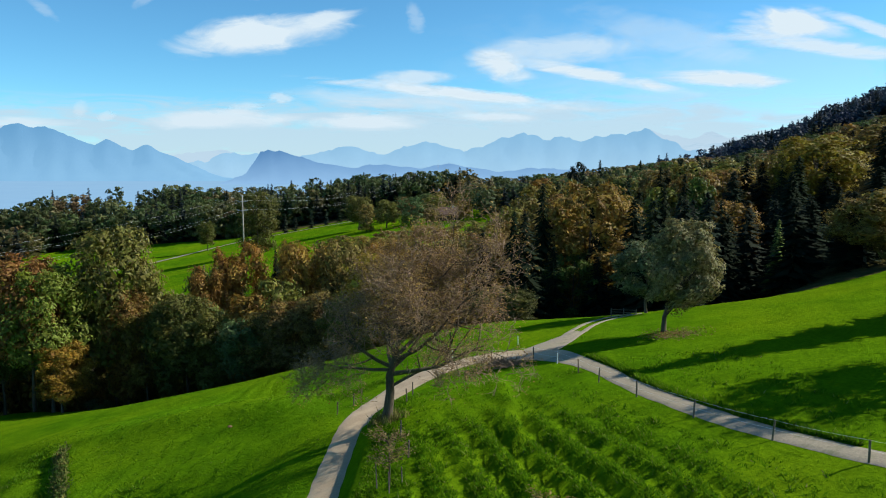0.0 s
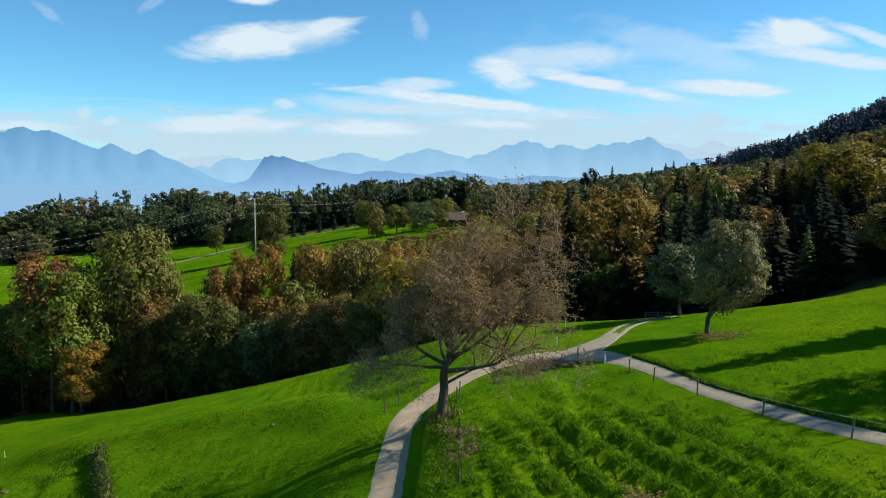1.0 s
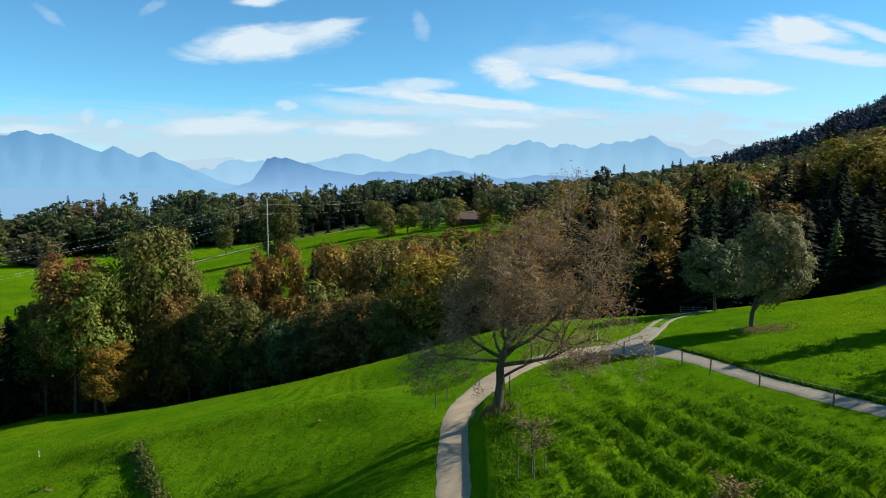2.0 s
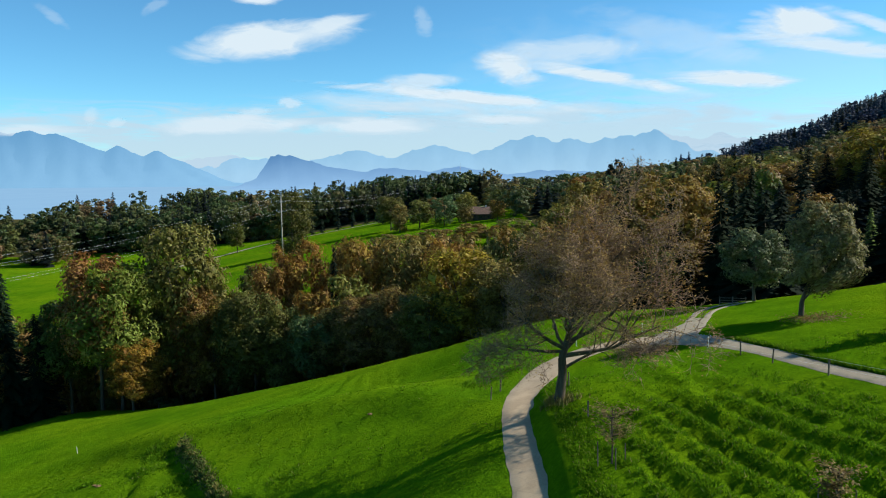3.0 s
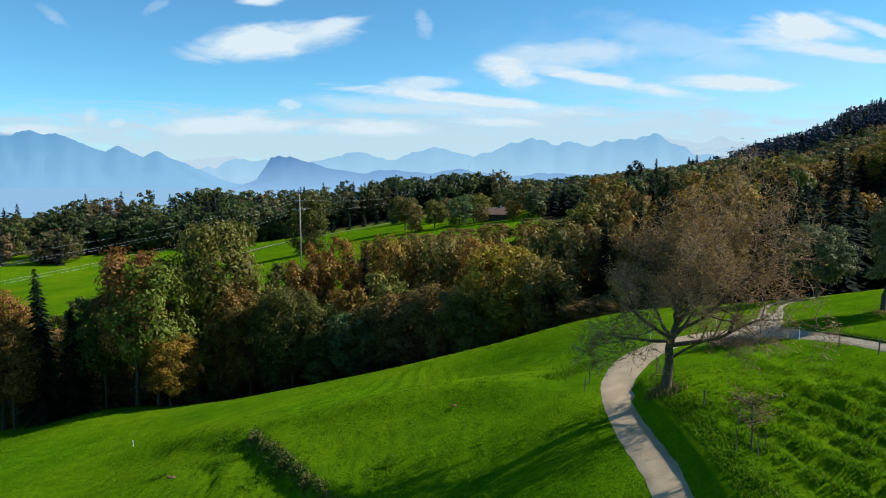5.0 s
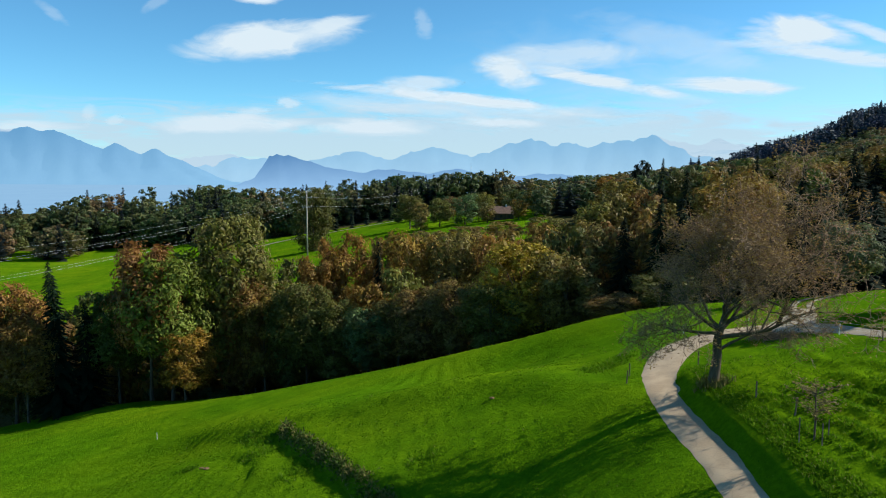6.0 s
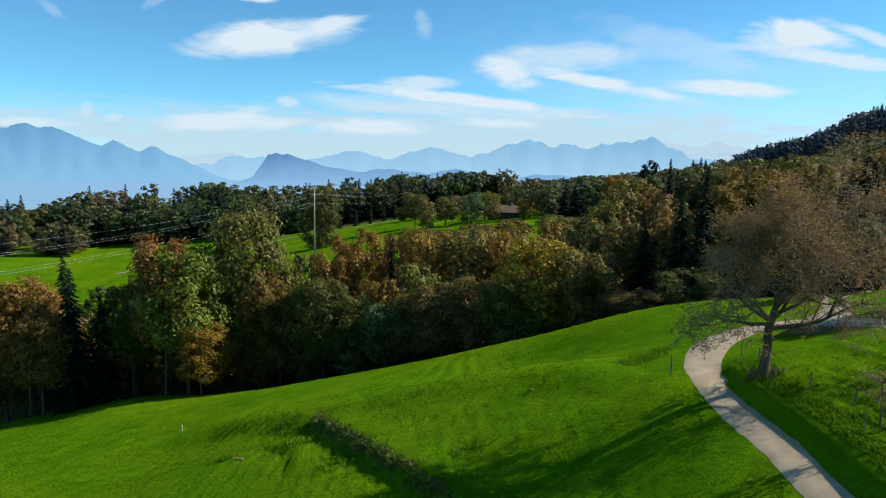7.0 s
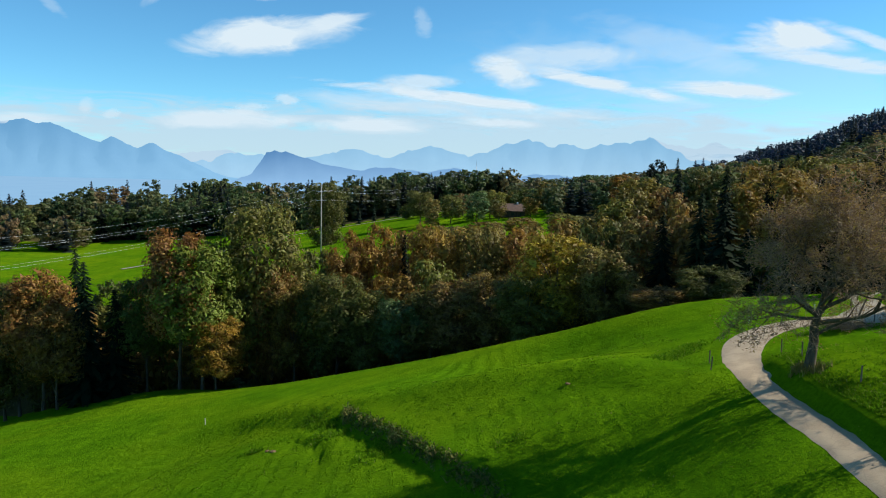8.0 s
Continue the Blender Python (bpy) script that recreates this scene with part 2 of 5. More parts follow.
def near_land(x, y):
    """The sloping pasture between the drive and the wood."""
    u, v = (x + 20) / 40, (y - 70) / 40
    z = -5.43 - 2.32 * v - 2.15 * v * v + 0.18 * v ** 3 + 13.15 * u - 2.19 * u * v + 0.91 * u * v * v
    z = z - 4.50 * u * u + 0.89 * u * u * v + 1.25 * u ** 3
    z = z - 0.015 * soft(y - 108 + 0.5 * x, 8) - 0.061 * soft(x - 10, 6) + 0.384 * soft(-40 - x, 10)
    z = z - 0.040 * soft(y - 80, 8) + 0.550 * soft(-82 - x, 6)
    z = z - 2.2 * np.exp(-((x + 62) / 13) ** 2 - ((y - 87) / 15) ** 2)
    z = z - 3.2 * step(-82, -104, x) * step(85, 125, y)
    z = z + 0.8 * np.exp(-((x + 14) / 16) ** 2 - ((y - 100) / 14) ** 2)
    # the brow across the pasture, the hollow behind it and the crest above the wood
    bd = y - np.interp(x, [-75, -56, -45, -36, -30, -22, -16, -9, -4], [90, 90.5, 82.6, 77.8, 75.3, 71.7, 68, 63, 60])
    z = z + 1.3 * step(-82, -50, x) * step(-8, -16, x) * np.where(bd > 0, np.exp(-(bd / 9) ** 2), np.exp(-(bd / 4) ** 2))
    z = z + 0.9 * np.exp(-((x + 28) / 9) ** 2 - ((y - 71) / 6) ** 2) + 0.6 * np.exp(-((x + 10) / 4.5) ** 2 - ((y - 58) / 5) ** 2)
    z = z - 2.7 * np.exp(-((x + 18) / 13) ** 2 - ((y - 91) / 11) ** 2) + 1.5 * np.exp(-((x - 2) / 16) ** 2 - ((y - 99) / 9) ** 2)
    z = z - 0.6 * np.exp(-((x + 57) / 14) ** 2 - ((y - 135) / 14) ** 2) + 2.1 * np.exp(-((x + 95) / 22) ** 2 - ((y - 150) / 16) ** 2)
    crest = np.interp(x, [-110, -90, -57, -35, -15, 0, 20, 40], [156, 150, 140, 126, 112, 104, 97, 94])
    return z - 0.24 * soft(y - crest, 4) * step(60, 40, x)


def far_land(x, y):
    """The meadows beyond the ravine, the wooded hill and the basin of the lake."""
    z = -32 + 0.19 * (soft(x + 150, 15) - soft(x, 25)) + 0.150 * soft(x - 30 - 0.1 * y, 30) + 0.155 * soft(x - 0.42 * y, 15)
    z = z - 20 * step(600, 900, y) + 10 * step(430, 560, y) * step(-60, -240, x) + 7 * step(485, 580, y) * step(-30, -70, x) - 6 * step(-150, -250, x)
    basin = step(620, 1500, y) * (1 - step(-60, 240, x - 0.14 * y))
    z = z - 46 * basin - 60 * step(1300, 2000, y)
    # the higher, darker hill far behind
    b = x / np.maximum(y, 1)
    k = step(540, 930, y) * step(0.25, 0.33, b)
    return z * (1 - k) + k * np.interp(b, [0.30, 0.34, 0.39, 0.45, 0.49, 0.51, 0.55, 0.60, 0.70, 1.0], [-12, 6, 33, 44, 57, 70, 80, 103, 140, 170])


ROAD = [(-9.8, -6.0, 2.15), (-9.2, 14.0, 2.15), (-8.4, 28.0, 2.15), (-7.95, 36.0, 2.15), (-7.55, 43.5, 2.15), (-7.5, 49.5, 2.2), (-7.25, 54.5, 2.3), (-6.5, 59.0, 2.6),
        (-4.7, 64.4, 3.3), (-1.5, 69.8, 4.2), (2.6, 72.4, 4.5), (6.6, 71.2, 4.4), (9.6, 68.0, 4.0), (11.4, 63.6, 2.4),
        (12.7, 58.6, 1.8), (13.6, 53.0, 1.6), (14.5, 48.8, 1.6), (16.9, 41.4, 1.6), (19.3, 36.5, 1.6), (20.9, 33.7, 1.6), (24.5, 28.5, 1.6), (31.0, 20.0, 1.6), (44.0, 6.0, 1.6)]


def smooth_line(pts, per=8):
    """A smooth line through a few bends."""
    p = np.array([pts[0]] + list(pts) + [pts[-1]], float)
    out = []
    for i in range(1, len(p) - 2):
        for k in range(per):
            t = k / per
            out.append(0.5 * (2 * p[i] + (p[i + 1] - p[i - 1]) * t + (2 * p[i - 1] - 5 * p[i] + 4 * p[i + 1] - p[i + 2]) * t * t
                              + (3 * p[i] - p[i - 1] - 3 * p[i + 1] + p[i + 2]) * t ** 3))
    out.append(p[-1])
    return np.array(out)


ROAD_LINE = smooth_line(ROAD)


def off_road(x, y):
    """Distance from the road's middle line, and the side (right of it: plus)."""
    x, y = np.asarray(x, float), np.asarray(y, float)
    best, side, width = np.full(x.shape, 1e9), np.zeros(x.shape), np.full(x.shape, 2.0)
    near = (x > -40) & (x < 75) & (y > -20) & (y < 95)
    if not near.any():
        return best, side, width
    px, py = x[near], y[near]
    b, s, w = best[near], side[near], width[near]
    for (ax, ay, aw), (bx, by, bw) in zip(ROAD_LINE[:-1], ROAD_LINE[1:]):
        dx, dy = bx - ax, by - ay
        l2 = dx * dx + dy * dy
        if l2 < 1e-9:
            continue
        t = np.clip(((px - ax) * dx + (py - ay) * dy) / l2, 0, 1)
        d = np.hypot(px - ax - t * dx, py - ay - t * dy)
        c = d < b
        b = np.where(c, d, b)
        s = np.where(c, np.sign(dy * (px - ax) - dx * (py - ay)), s)
        w = np.where(c, aw + t * (bw - aw), w)
    best[near], side[near], width[near] = b, s, w
    return best, side, width


BANK_A, BANK_B = (-41.6, 77.0), (-25.5, 46.0)


def along_bank(x, y):
    dx, dy = BANK_B[0] - BANK_A[0], BANK_B[1] - BANK_A[1]
    length = math.hypot(dx, dy)
    dx, dy = dx / length, dy / length
    s = (x - BANK_A[0]) * dx + (y - BANK_A[1]) * dy
    d = -(x - BANK_A[0]) * dy + (y - BANK_A[1]) * dx      # uphill: plus
    return s, d, length


def land(x, y, relief=True):
    x, y = np.asarray(x, float), np.asarray(y, float)
    yc = np.clip(y, -40, 260)
    xc = np.clip(x, -170, 130)
    w = step(150, 235, y)
    side = step(95, 170, x) + step(-135, -200, x)
    w = np.clip(w + side, 0, 1)
    z = near_land(xc, yc) * (1 - w) + far_land(x, np.maximum(y, 60)) * w
    d, s, wd = off_road(x, y)
    # the bank above the drive
    cut = step(12, 24, y) * (1 - step(57, 64, y)) * (x < 5)
    above = 0.80 * np.clip((d - 1.1) / 1.0, 0, 1) - 0.80 * step(4.5, 14, d)
    below = (-1.5 * step(2.0, 13, d) + 1.5 * step(14, 28, d)) * (1 - step(48, 58, y))
    z = z + cut * np.where(s > 0, above, below * step(-40, -24, x))
    bs, bd, bl = along_bank(x, y)
    on = step(-2, 3, bs) * (1 - step(bl - 2, bl + 8, bs))
    z = z + on * 0.50 * np.tanh(bd / 0.40) * np.exp(-(bd / 3) ** 2)
    # a smaller worn step beside it
    bd2 = bd + 4.6 + 0.035 * (bs - 6) ** 2
    z = z + 0.22 * step(-1, 2, bs) * (1 - step(10, 15, bs)) * np.tanh(bd2 / 0.4) * np.exp(-(bd2 / 2) ** 2)
    if relief:
        free = step(0.6, 1.8, d - wd / 2)
        # furrows of the field right of the drive
        row = np.sin((x * 0.972 + y * 0.234) * 2.95 + 0.7 * np.sin(x * 0.23 + y * 0.11) + 0.5 * np.sin(y * 0.37 - x * 0.2))
        field = step(3.5, 7, d) * step(-4, -1, x) * (1 - step(13, 19, x - (y - 40) * 0.12)) * (1 - step(44, 58, y)) * step(-20, 5, y)
        worn = 0.78 + 0.22 * np.sin(x * 0.61 + y * 0.23 + 1.5 * np.sin(y * 0.19))
        z = z + 0.30 * field * free * worn * (row - 0.30 * row * row)
        # tractor terraces of the pasture left of it
        ter = np.sin((near_land(xc, yc) + 0.05 * x) * 12.0 + 0.7 * np.sin(x * 0.3 + y * 0.1))
        z = z + 0.09 * free * ter * step(-12, -18, x) * step(-75, -45, x) * (1 - step(100, 120, y))
    return z


def lz(x, y):
    return float(land(np.array([x]), np.array([y]))[0])


WOOD_X = [-135, -90, -75, -43, -17, 0, 10, 20, 30, 45, 60, 100]
WOOD_Y = [184, 156, 152, 146, 134, 120, 112, 106, 100, 95, 96, 100]


def graded(spans):
    out = []
    for a, b, h in spans:
        n = max(1, round((b - a) / h))
        out += list(a + (b - a) * np.arange(n) / n)
    out.append(spans[-1][1])
    return np.array(out)


def lumps(x, y, seed=0):
    return np.array([0.8 * noise.noise((a * 0.6, b * 0.6, seed)) + 0.8 * noise.noise((a * 1.3, b * 1.3, seed + 5)) for a, b in zip(x, y)])


gx = graded([(-3600, -900, 180), (-900, -320, 30), (-320, -120, 7), (-120, -72, 1.6), (-72, 38, 0.6), (38, 75, 1.2), (75, 220, 5), (220, 900, 24), (900, 3600, 180)])
gy = graded([(-600, -60, 60), (-60, 24, 6), (24, 96, 0.6), (96, 150, 1.4), (150, 300, 4), (300, 640, 9), (640, 2000, 60), (2000, 4900, 240)])
X, Y = np.meshgrid(gx, gy)
Z = land(X.ravel(), Y.ravel())
inner = (X.ravel() > -90) & (X.ravel() < 60) & (Y.ravel() > 24) & (Y.ravel() < 110)
dd, _, ww = off_road(X.ravel()[inner], Y.ravel()[inner])
Z[inner] += (0.07 + 0.12 * step(-5, 2, X.ravel()[inner]) * (1 - step(46, 60, Y.ravel()[inner]))) * lumps(X.ravel()[inner], Y.ravel()[inner]) * step(0.5, 2.0, dd - ww / 2)
nx, ny = len(gx), len(gy)
idx = np.arange(nx * ny).reshape(ny, nx)
faces = np.stack([idx[:-1, :-1], idx[:-1, 1:], idx[1:, 1:], idx[1:, :-1]], -1).reshape(-1, 4)
me = mesh_of("ground", np.stack([X.ravel(), Y.ravel(), Z], -1).tolist(), faces.tolist(), GRASS, True)
me.materials.append(LITTER)
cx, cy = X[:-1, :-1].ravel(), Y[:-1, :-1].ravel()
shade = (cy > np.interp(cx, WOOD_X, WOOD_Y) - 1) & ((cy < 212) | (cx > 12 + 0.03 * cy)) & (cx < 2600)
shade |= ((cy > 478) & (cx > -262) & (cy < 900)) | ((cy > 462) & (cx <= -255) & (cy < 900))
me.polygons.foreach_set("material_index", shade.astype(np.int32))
tagged(new("ground", me), "green grazed pasture sloping down to the wood", "ground", kind="structure")


def ribbon(name, line, mat, lift=0.075, across=7, edge=0.12):
    """A strip of road laid on the land."""
    v, f = [], []
    n = len(line)
    for i, (x, y, w) in enumerate(line):
        a, b = line[max(i - 1, 0)], line[min(i + 1, n - 1)]
        t = np.array([b[0] - a[0], b[1] - a[1]])
        t /= np.linalg.norm(t)
        nrm = np.array([t[1], -t[0]])
        wob = edge * noise.noise((x * 0.7, y * 0.7, 3.0)), edge * noise.noise((x * 0.7, y * 0.7, 9.0))
        xs, ys = [], []
        for k in range(across):
            s = (k / (across - 1) - 0.5) * w
            s += wob[0] if k == 0 else wob[1] if k == across - 1 else 0
            xs.append(x + nrm[0] * s)
            ys.append(y + nrm[1] * s)
        zs = land(np.array(xs), np.array(ys))
        for k in range(across):
            v.append((xs[k], ys[k], zs[k] + (lift if 0 < k < across - 1 else lift - 0.06)))
    for i in range(n - 1):
        for k in range(across - 1):
            q = i * across + k
            f.append((q, q + 1, q + across + 1, q + across))
    return mesh_of(name, v, f, mat, True)


dense = smooth_line(ROAD, 16)
fork = int(np.argmin(np.hypot(dense[:, 0] - 10.6, dense[:, 1] - 66.0)))
tagged(new("road", ribbon("road", dense[:fork + 1], ASPHALT)), "narrow worn pale asphalt farm road with cracked patches", "road", kind="structure")
tagged(new("path", ribbon("path", dense[fork:], GRAVEL)), "pale gravel path branching off along a wire fence", "path", kind="structure")
for rut, rise in (([(9.5, 73.6, 1.1), (12.1, 75.9, 0.9), (14.3, 80.5, 0.75), (16.7, 85.3, 0.7), (19.6, 88.6, 0.7), (23.5, 91.5, 0.7)], 0.075),
                  ([(10.6, 69.6, 1.1), (12.5, 72.8, 0.9), (15.2, 78.4, 0.75), (17.7, 83.6, 0.7), (20.6, 87.0, 0.7), (24.5, 90.0, 0.7)], 0.08),
                  ([(8.6, 70.6, 3.4), (10.8, 73.0, 3.6), (12.3, 75.0, 2.9), (13.6, 77.4, 1.9), (14.6, 79.4, 0.8)], 0.10)):
    tagged(new("track", ribbon("track", smooth_line(rut, 8), GRAVEL, rise, 5)), "pale gravel of a farm track into the wood", "track", kind="structure")
tagged(new("road", ribbon("far_road", smooth_line([(-175, 330, 3.2), (-150, 372, 3.2), (-128, 440, 3.4), (-100, 452, 3.4), (-60, 455, 3.4), (0, 462, 3.4), (40, 470, 3.4)], 8), GRAVEL, 0.35, 3)),
       "pale distant farm road across the far meadow", "road", kind="structure")

# lake, with the haze over it put into the surface's own glow
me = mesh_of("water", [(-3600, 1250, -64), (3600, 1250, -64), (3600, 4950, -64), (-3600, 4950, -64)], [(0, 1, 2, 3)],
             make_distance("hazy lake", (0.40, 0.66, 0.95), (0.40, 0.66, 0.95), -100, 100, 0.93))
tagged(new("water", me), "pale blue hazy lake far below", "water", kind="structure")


# ---- distant mountains ----
def ridge_mesh(name, dist, peaks, floor_z, mat, rough, seed, lift=0):
    """A mountain range: the highest of a few peaks (bearing, height, left and right run-out), with ribs in front."""
    n, rows = 260, 7
    v, f = [], []
    for i in range(n):
        q = -860 + 1720 * i / (n - 1)
        top = max((h + 40) * max(1 - max((c - q) / l, (q - c) / r, 0), 0) ** 1.15 for c, h, l, r in peaks) - 40
        top += lift + rough * (noise.noise((q * 0.035, seed, 0)) + 0.5 * noise.noise((q * 0.11, seed, 4)) + 0.25 * noise.noise((q * 0.3, seed, 8)))
        for k in range(rows):
            s = k / (rows - 1)
            d = dist + 240 * (s - 1) + 60 * noise.noise((q * 0.03, s * 3, seed)) * s * (1 - s) * 4
            x = q / 1313 * d
            crest = EYE + top / 1313 * dist
            v.append((x, d, floor_z + (crest - floor_z) * s ** 0.9))
    for i in range(n - 1):
        for k in range(rows - 1):
            a = i * rows + k
            f.append((a, a + rows, a + rows + 1, a + 1))
    me = mesh_of(name, v, f, mat, True)
    return me


# each range glows in a painted haze colour, paler towards its foot
ALPS = [(-400, 20, 700, 500), (-164, 28, 330, 260), (-84, 19, 300, 500), (-29, 35, 300, 330), (96, 30, 400, 500), (141, 50, 330, 420), (201, 44, 300, 500),
        (276, 44, 380, 400), (306, 50, 260, 300), (356, 58, 300, 330), (406, 47, 300, 400), (470, 50, 350, 600)]
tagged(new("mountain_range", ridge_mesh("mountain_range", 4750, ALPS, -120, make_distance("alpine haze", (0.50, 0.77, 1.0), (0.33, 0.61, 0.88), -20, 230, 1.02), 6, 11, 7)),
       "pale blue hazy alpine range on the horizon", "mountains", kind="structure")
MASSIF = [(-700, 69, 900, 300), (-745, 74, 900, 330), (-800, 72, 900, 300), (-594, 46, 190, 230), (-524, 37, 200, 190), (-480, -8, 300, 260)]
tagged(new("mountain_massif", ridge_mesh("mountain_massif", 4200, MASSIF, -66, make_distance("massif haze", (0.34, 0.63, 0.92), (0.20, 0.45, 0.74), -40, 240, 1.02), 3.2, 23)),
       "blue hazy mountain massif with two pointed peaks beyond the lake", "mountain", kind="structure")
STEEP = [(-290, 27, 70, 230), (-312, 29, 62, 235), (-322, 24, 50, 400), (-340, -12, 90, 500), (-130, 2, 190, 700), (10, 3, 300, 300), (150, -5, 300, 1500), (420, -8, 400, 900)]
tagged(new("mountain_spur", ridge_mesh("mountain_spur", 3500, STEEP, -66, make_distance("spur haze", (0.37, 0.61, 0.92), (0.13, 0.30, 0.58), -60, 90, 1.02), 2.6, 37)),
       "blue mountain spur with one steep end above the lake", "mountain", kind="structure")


# ---- clouds ----
def make_cloud_mat(seed, dense_, streak, size, tone):
    n = Nodes("cirrus cloud")
    uv = n.node("ShaderNodeTexCoord").outputs["UV"]
    sep = n.node("ShaderNodeSeparateXYZ", Vector=uv)
    u = n.math("SUBTRACT", sep.outputs["X"], 0.5)
    w = n.math("SUBTRACT", sep.outputs["Y"], 0.5)
    warp = n.noise(2.2, 4, 0.6, uv)
    w2 = n.math("ADD", w, n.math("MULTIPLY", n.math("SUBTRACT", warp, 0.5), 0.34))
    r = n.math("SQRT", n.math("ADD", n.math("POWER", n.math("MULTIPLY", u, 2.0), 2.0), n.math("POWER", n.math("MULTIPLY", w2, 2.3), 2.0)))
    m = n.node("ShaderNodeMapping", Vector=n.coord())
    m.inputs["Scale"].default_value = (size, size, size * streak)
    m.inputs["Location"].default_value = (seed * 3.7, seed * 1.3, seed)
    t = n.node("ShaderNodeTexNoise", Vector=m.outputs["Vector"], Scale=1.0, Detail=10.0, Roughness=0.60)
    t.inputs["Distortion"].default_value = 0.9
    body = n.math("SUBTRACT", 1.0, r, True)
    a = n.math("MULTIPLY", n.math("ADD", n.math("MULTIPLY", n.math("SUBTRACT", t.outputs["Fac"], 0.56), 1.25), n.math("MULTIPLY", body, 0.72)), 2.5, True)
    a = n.math("MULTIPLY", n.math("MULTIPLY", a, n.math("MULTIPLY", body, 3.0, True)), dense_, True)
    # the cloud's sunlit white is put in as emission
    e = n.node("ShaderNodeEmission", Color=(*tone[:3], 1), Strength=0.5 * tone[3])
    clear = n.node("ShaderNodeBsdfTransparent")
    s = n.node("ShaderNodeMixShader", Fac=a)
    n.tree.links.new(clear.outputs[0], s.inputs[1])
    n.tree.links.new(e.outputs[0], s.inputs[2])
    n.tree.links.new(s.outputs[0], n.out.inputs["Surface"])
    return n.mat


def cloud(q, e, w, h, tilt, dense_, streak, seed, label, tone=(0.84, 0.93, 1.0, 1.16)):
    """A drifting sheet of cloud at bearing q and height e over the horizon, curved with the sky."""
    nu, nv = (60, 5) if w > 1000 else (16, 5)
    me = bpy.data.meshes.new("cloud")
    v, f, uv = [], [], []
    R = 4820 + 4 * seed
    for j in range(nv):
        for i in range(nu):
            a, b = i / (nu - 1), j / (nv - 1)
            du, dv = (a - 0.5) * w, (b - 0.5) * h
            t = radians(tilt)
            d = Vector(((q + du * math.cos(t) - dv * math.sin(t)) / 1313, 1.0, (e + du * math.sin(t) + dv * math.cos(t)) / 1313)).normalized()
            v.append(tuple(d * R + Vector((0, 0, EYE))))
            uv.append((a, b))
    for j in range(nv - 1):
        for i in range(nu - 1):
            k = j * nu + i
            f.append((k, k + 1, k + nu + 1, k + nu))
    me.from_pydata(v, [], f)
    layer = me.uv_layers.new()
    for loop in me.loops:
        layer.data[loop.index].uv = uv[loop.vertex_index]
    me.materials.append(make_cloud_mat(seed, dense_, streak, 0.0021 * max(1.0, 220 / w), tone))
    ob = tagged(new("cloud", me), label, "cloud", "clouds in the sky")
    ob.visible_shadow = False
    return ob


cloud(-318, 226, 400, 92, 7, 1.0, 3.0, 1, "bright white elongated cloud in a blue sky")
cloud(-215, 247, 190, 46, 13, 0.9, 4.0, 18, "bright upturned tail of a white cloud")
cloud(-334, 296, 120, 34, 3, 1.0, 3.0, 2, "small white cloud shred high in the sky")
cloud(-47, 250, 74, 44, -70, 0.28, 2.0, 3, "faint wisp of white cloud")
cloud(41, 123, 720, 34, -6, 1.0, 5.0, 9, "long thin streak of white cirrus")
cloud(-54, 150, 190, 44, 2, 0.75, 3.0, 10, "soft white knot of cirrus cloud")
cloud(100, 170, 150, 74, -14, 1.0, 3.0, 4, "bright white head of a cirrus streak")
cloud(262, 157, 470, 36, -10, 1.0, 5.0, 5, "bright thin streak of cirrus cloud")
cloud(200, 200, 360, 74, 4, 0.62, 3.0, 15, "soft white veil of torn cirrus")
cloud(486, 151, 300, 42, -3, 1.0, 4.0, 6, "thin white lens of cloud")
cloud(600, 240, 260, 84, -4, 1.0, 3.0, 7, "bright white cloud bank with soft edges")
cloud(660, 205, 480, 40, -6, 0.85, 5.0, 8, "white cloud streak trailing off")
cloud(750, 236, 300, 34, -17, 0.8, 5.0, 19, "white cloud streak trailing off")
cloud(385, 226, 420, 84, -15, 0.28, 3.0, 20, "faint white veil of cirrus")
cloud(-400, 79, 370, 50, 1, 0.85, 3.5, 11, "pale low bank of hazy cloud")
cloud(-350, 100, 90, 34, 10, 0.5, 2.5, 21, "small pale cloud puff over a low bank")
cloud(-130, 75, 290, 46, 0, 0.9, 3.5, 12, "pale low bank of hazy cloud")
cloud(85, 85, 200, 28, -2, 0.8, 4.0, 13, "pale low bank of hazy cloud")
cloud(-20, 112, 620, 60, -3, 0.42, 4.0, 22, "thin pale veil of cloud")
cloud(-740, 74, 270, 34, 0, 0.7, 3.5, 14, "pale low bank of hazy cloud")
cloud(-636, 96, 52, 38, 70, 0.36, 1.6, 16, "small faint cloud puff")
cloud(-592, 86, 46, 24, 10, 0.45, 1.6, 23, "small faint cloud puff")
cloud(-284, 117, 54, 28, 0, 0.6, 1.6, 24, "small faint cloud puff")
cloud(-690, 268, 100, 30, -35, 0.24, 2.0, 25, "faint wisp of white cloud")
cloud(-512, 286, 70, 30, 30, 0.22, 2.0, 26, "faint wisp of white cloud")
# two wide glowing sheets added to whiten the sky colour like haze
cloud(640, 120, 1500, 330, -6, 0.30, 3.0, 30, "thin glowing haze sheet added to pale the sky", (0.74, 0.89, 1.0, 1.08))
cloud(0, 40, 4200, 230, 0, 0.85, 7.0, 29, "pale hazy veil low over the mountains", (0.72, 0.87, 1.0, 1.03))


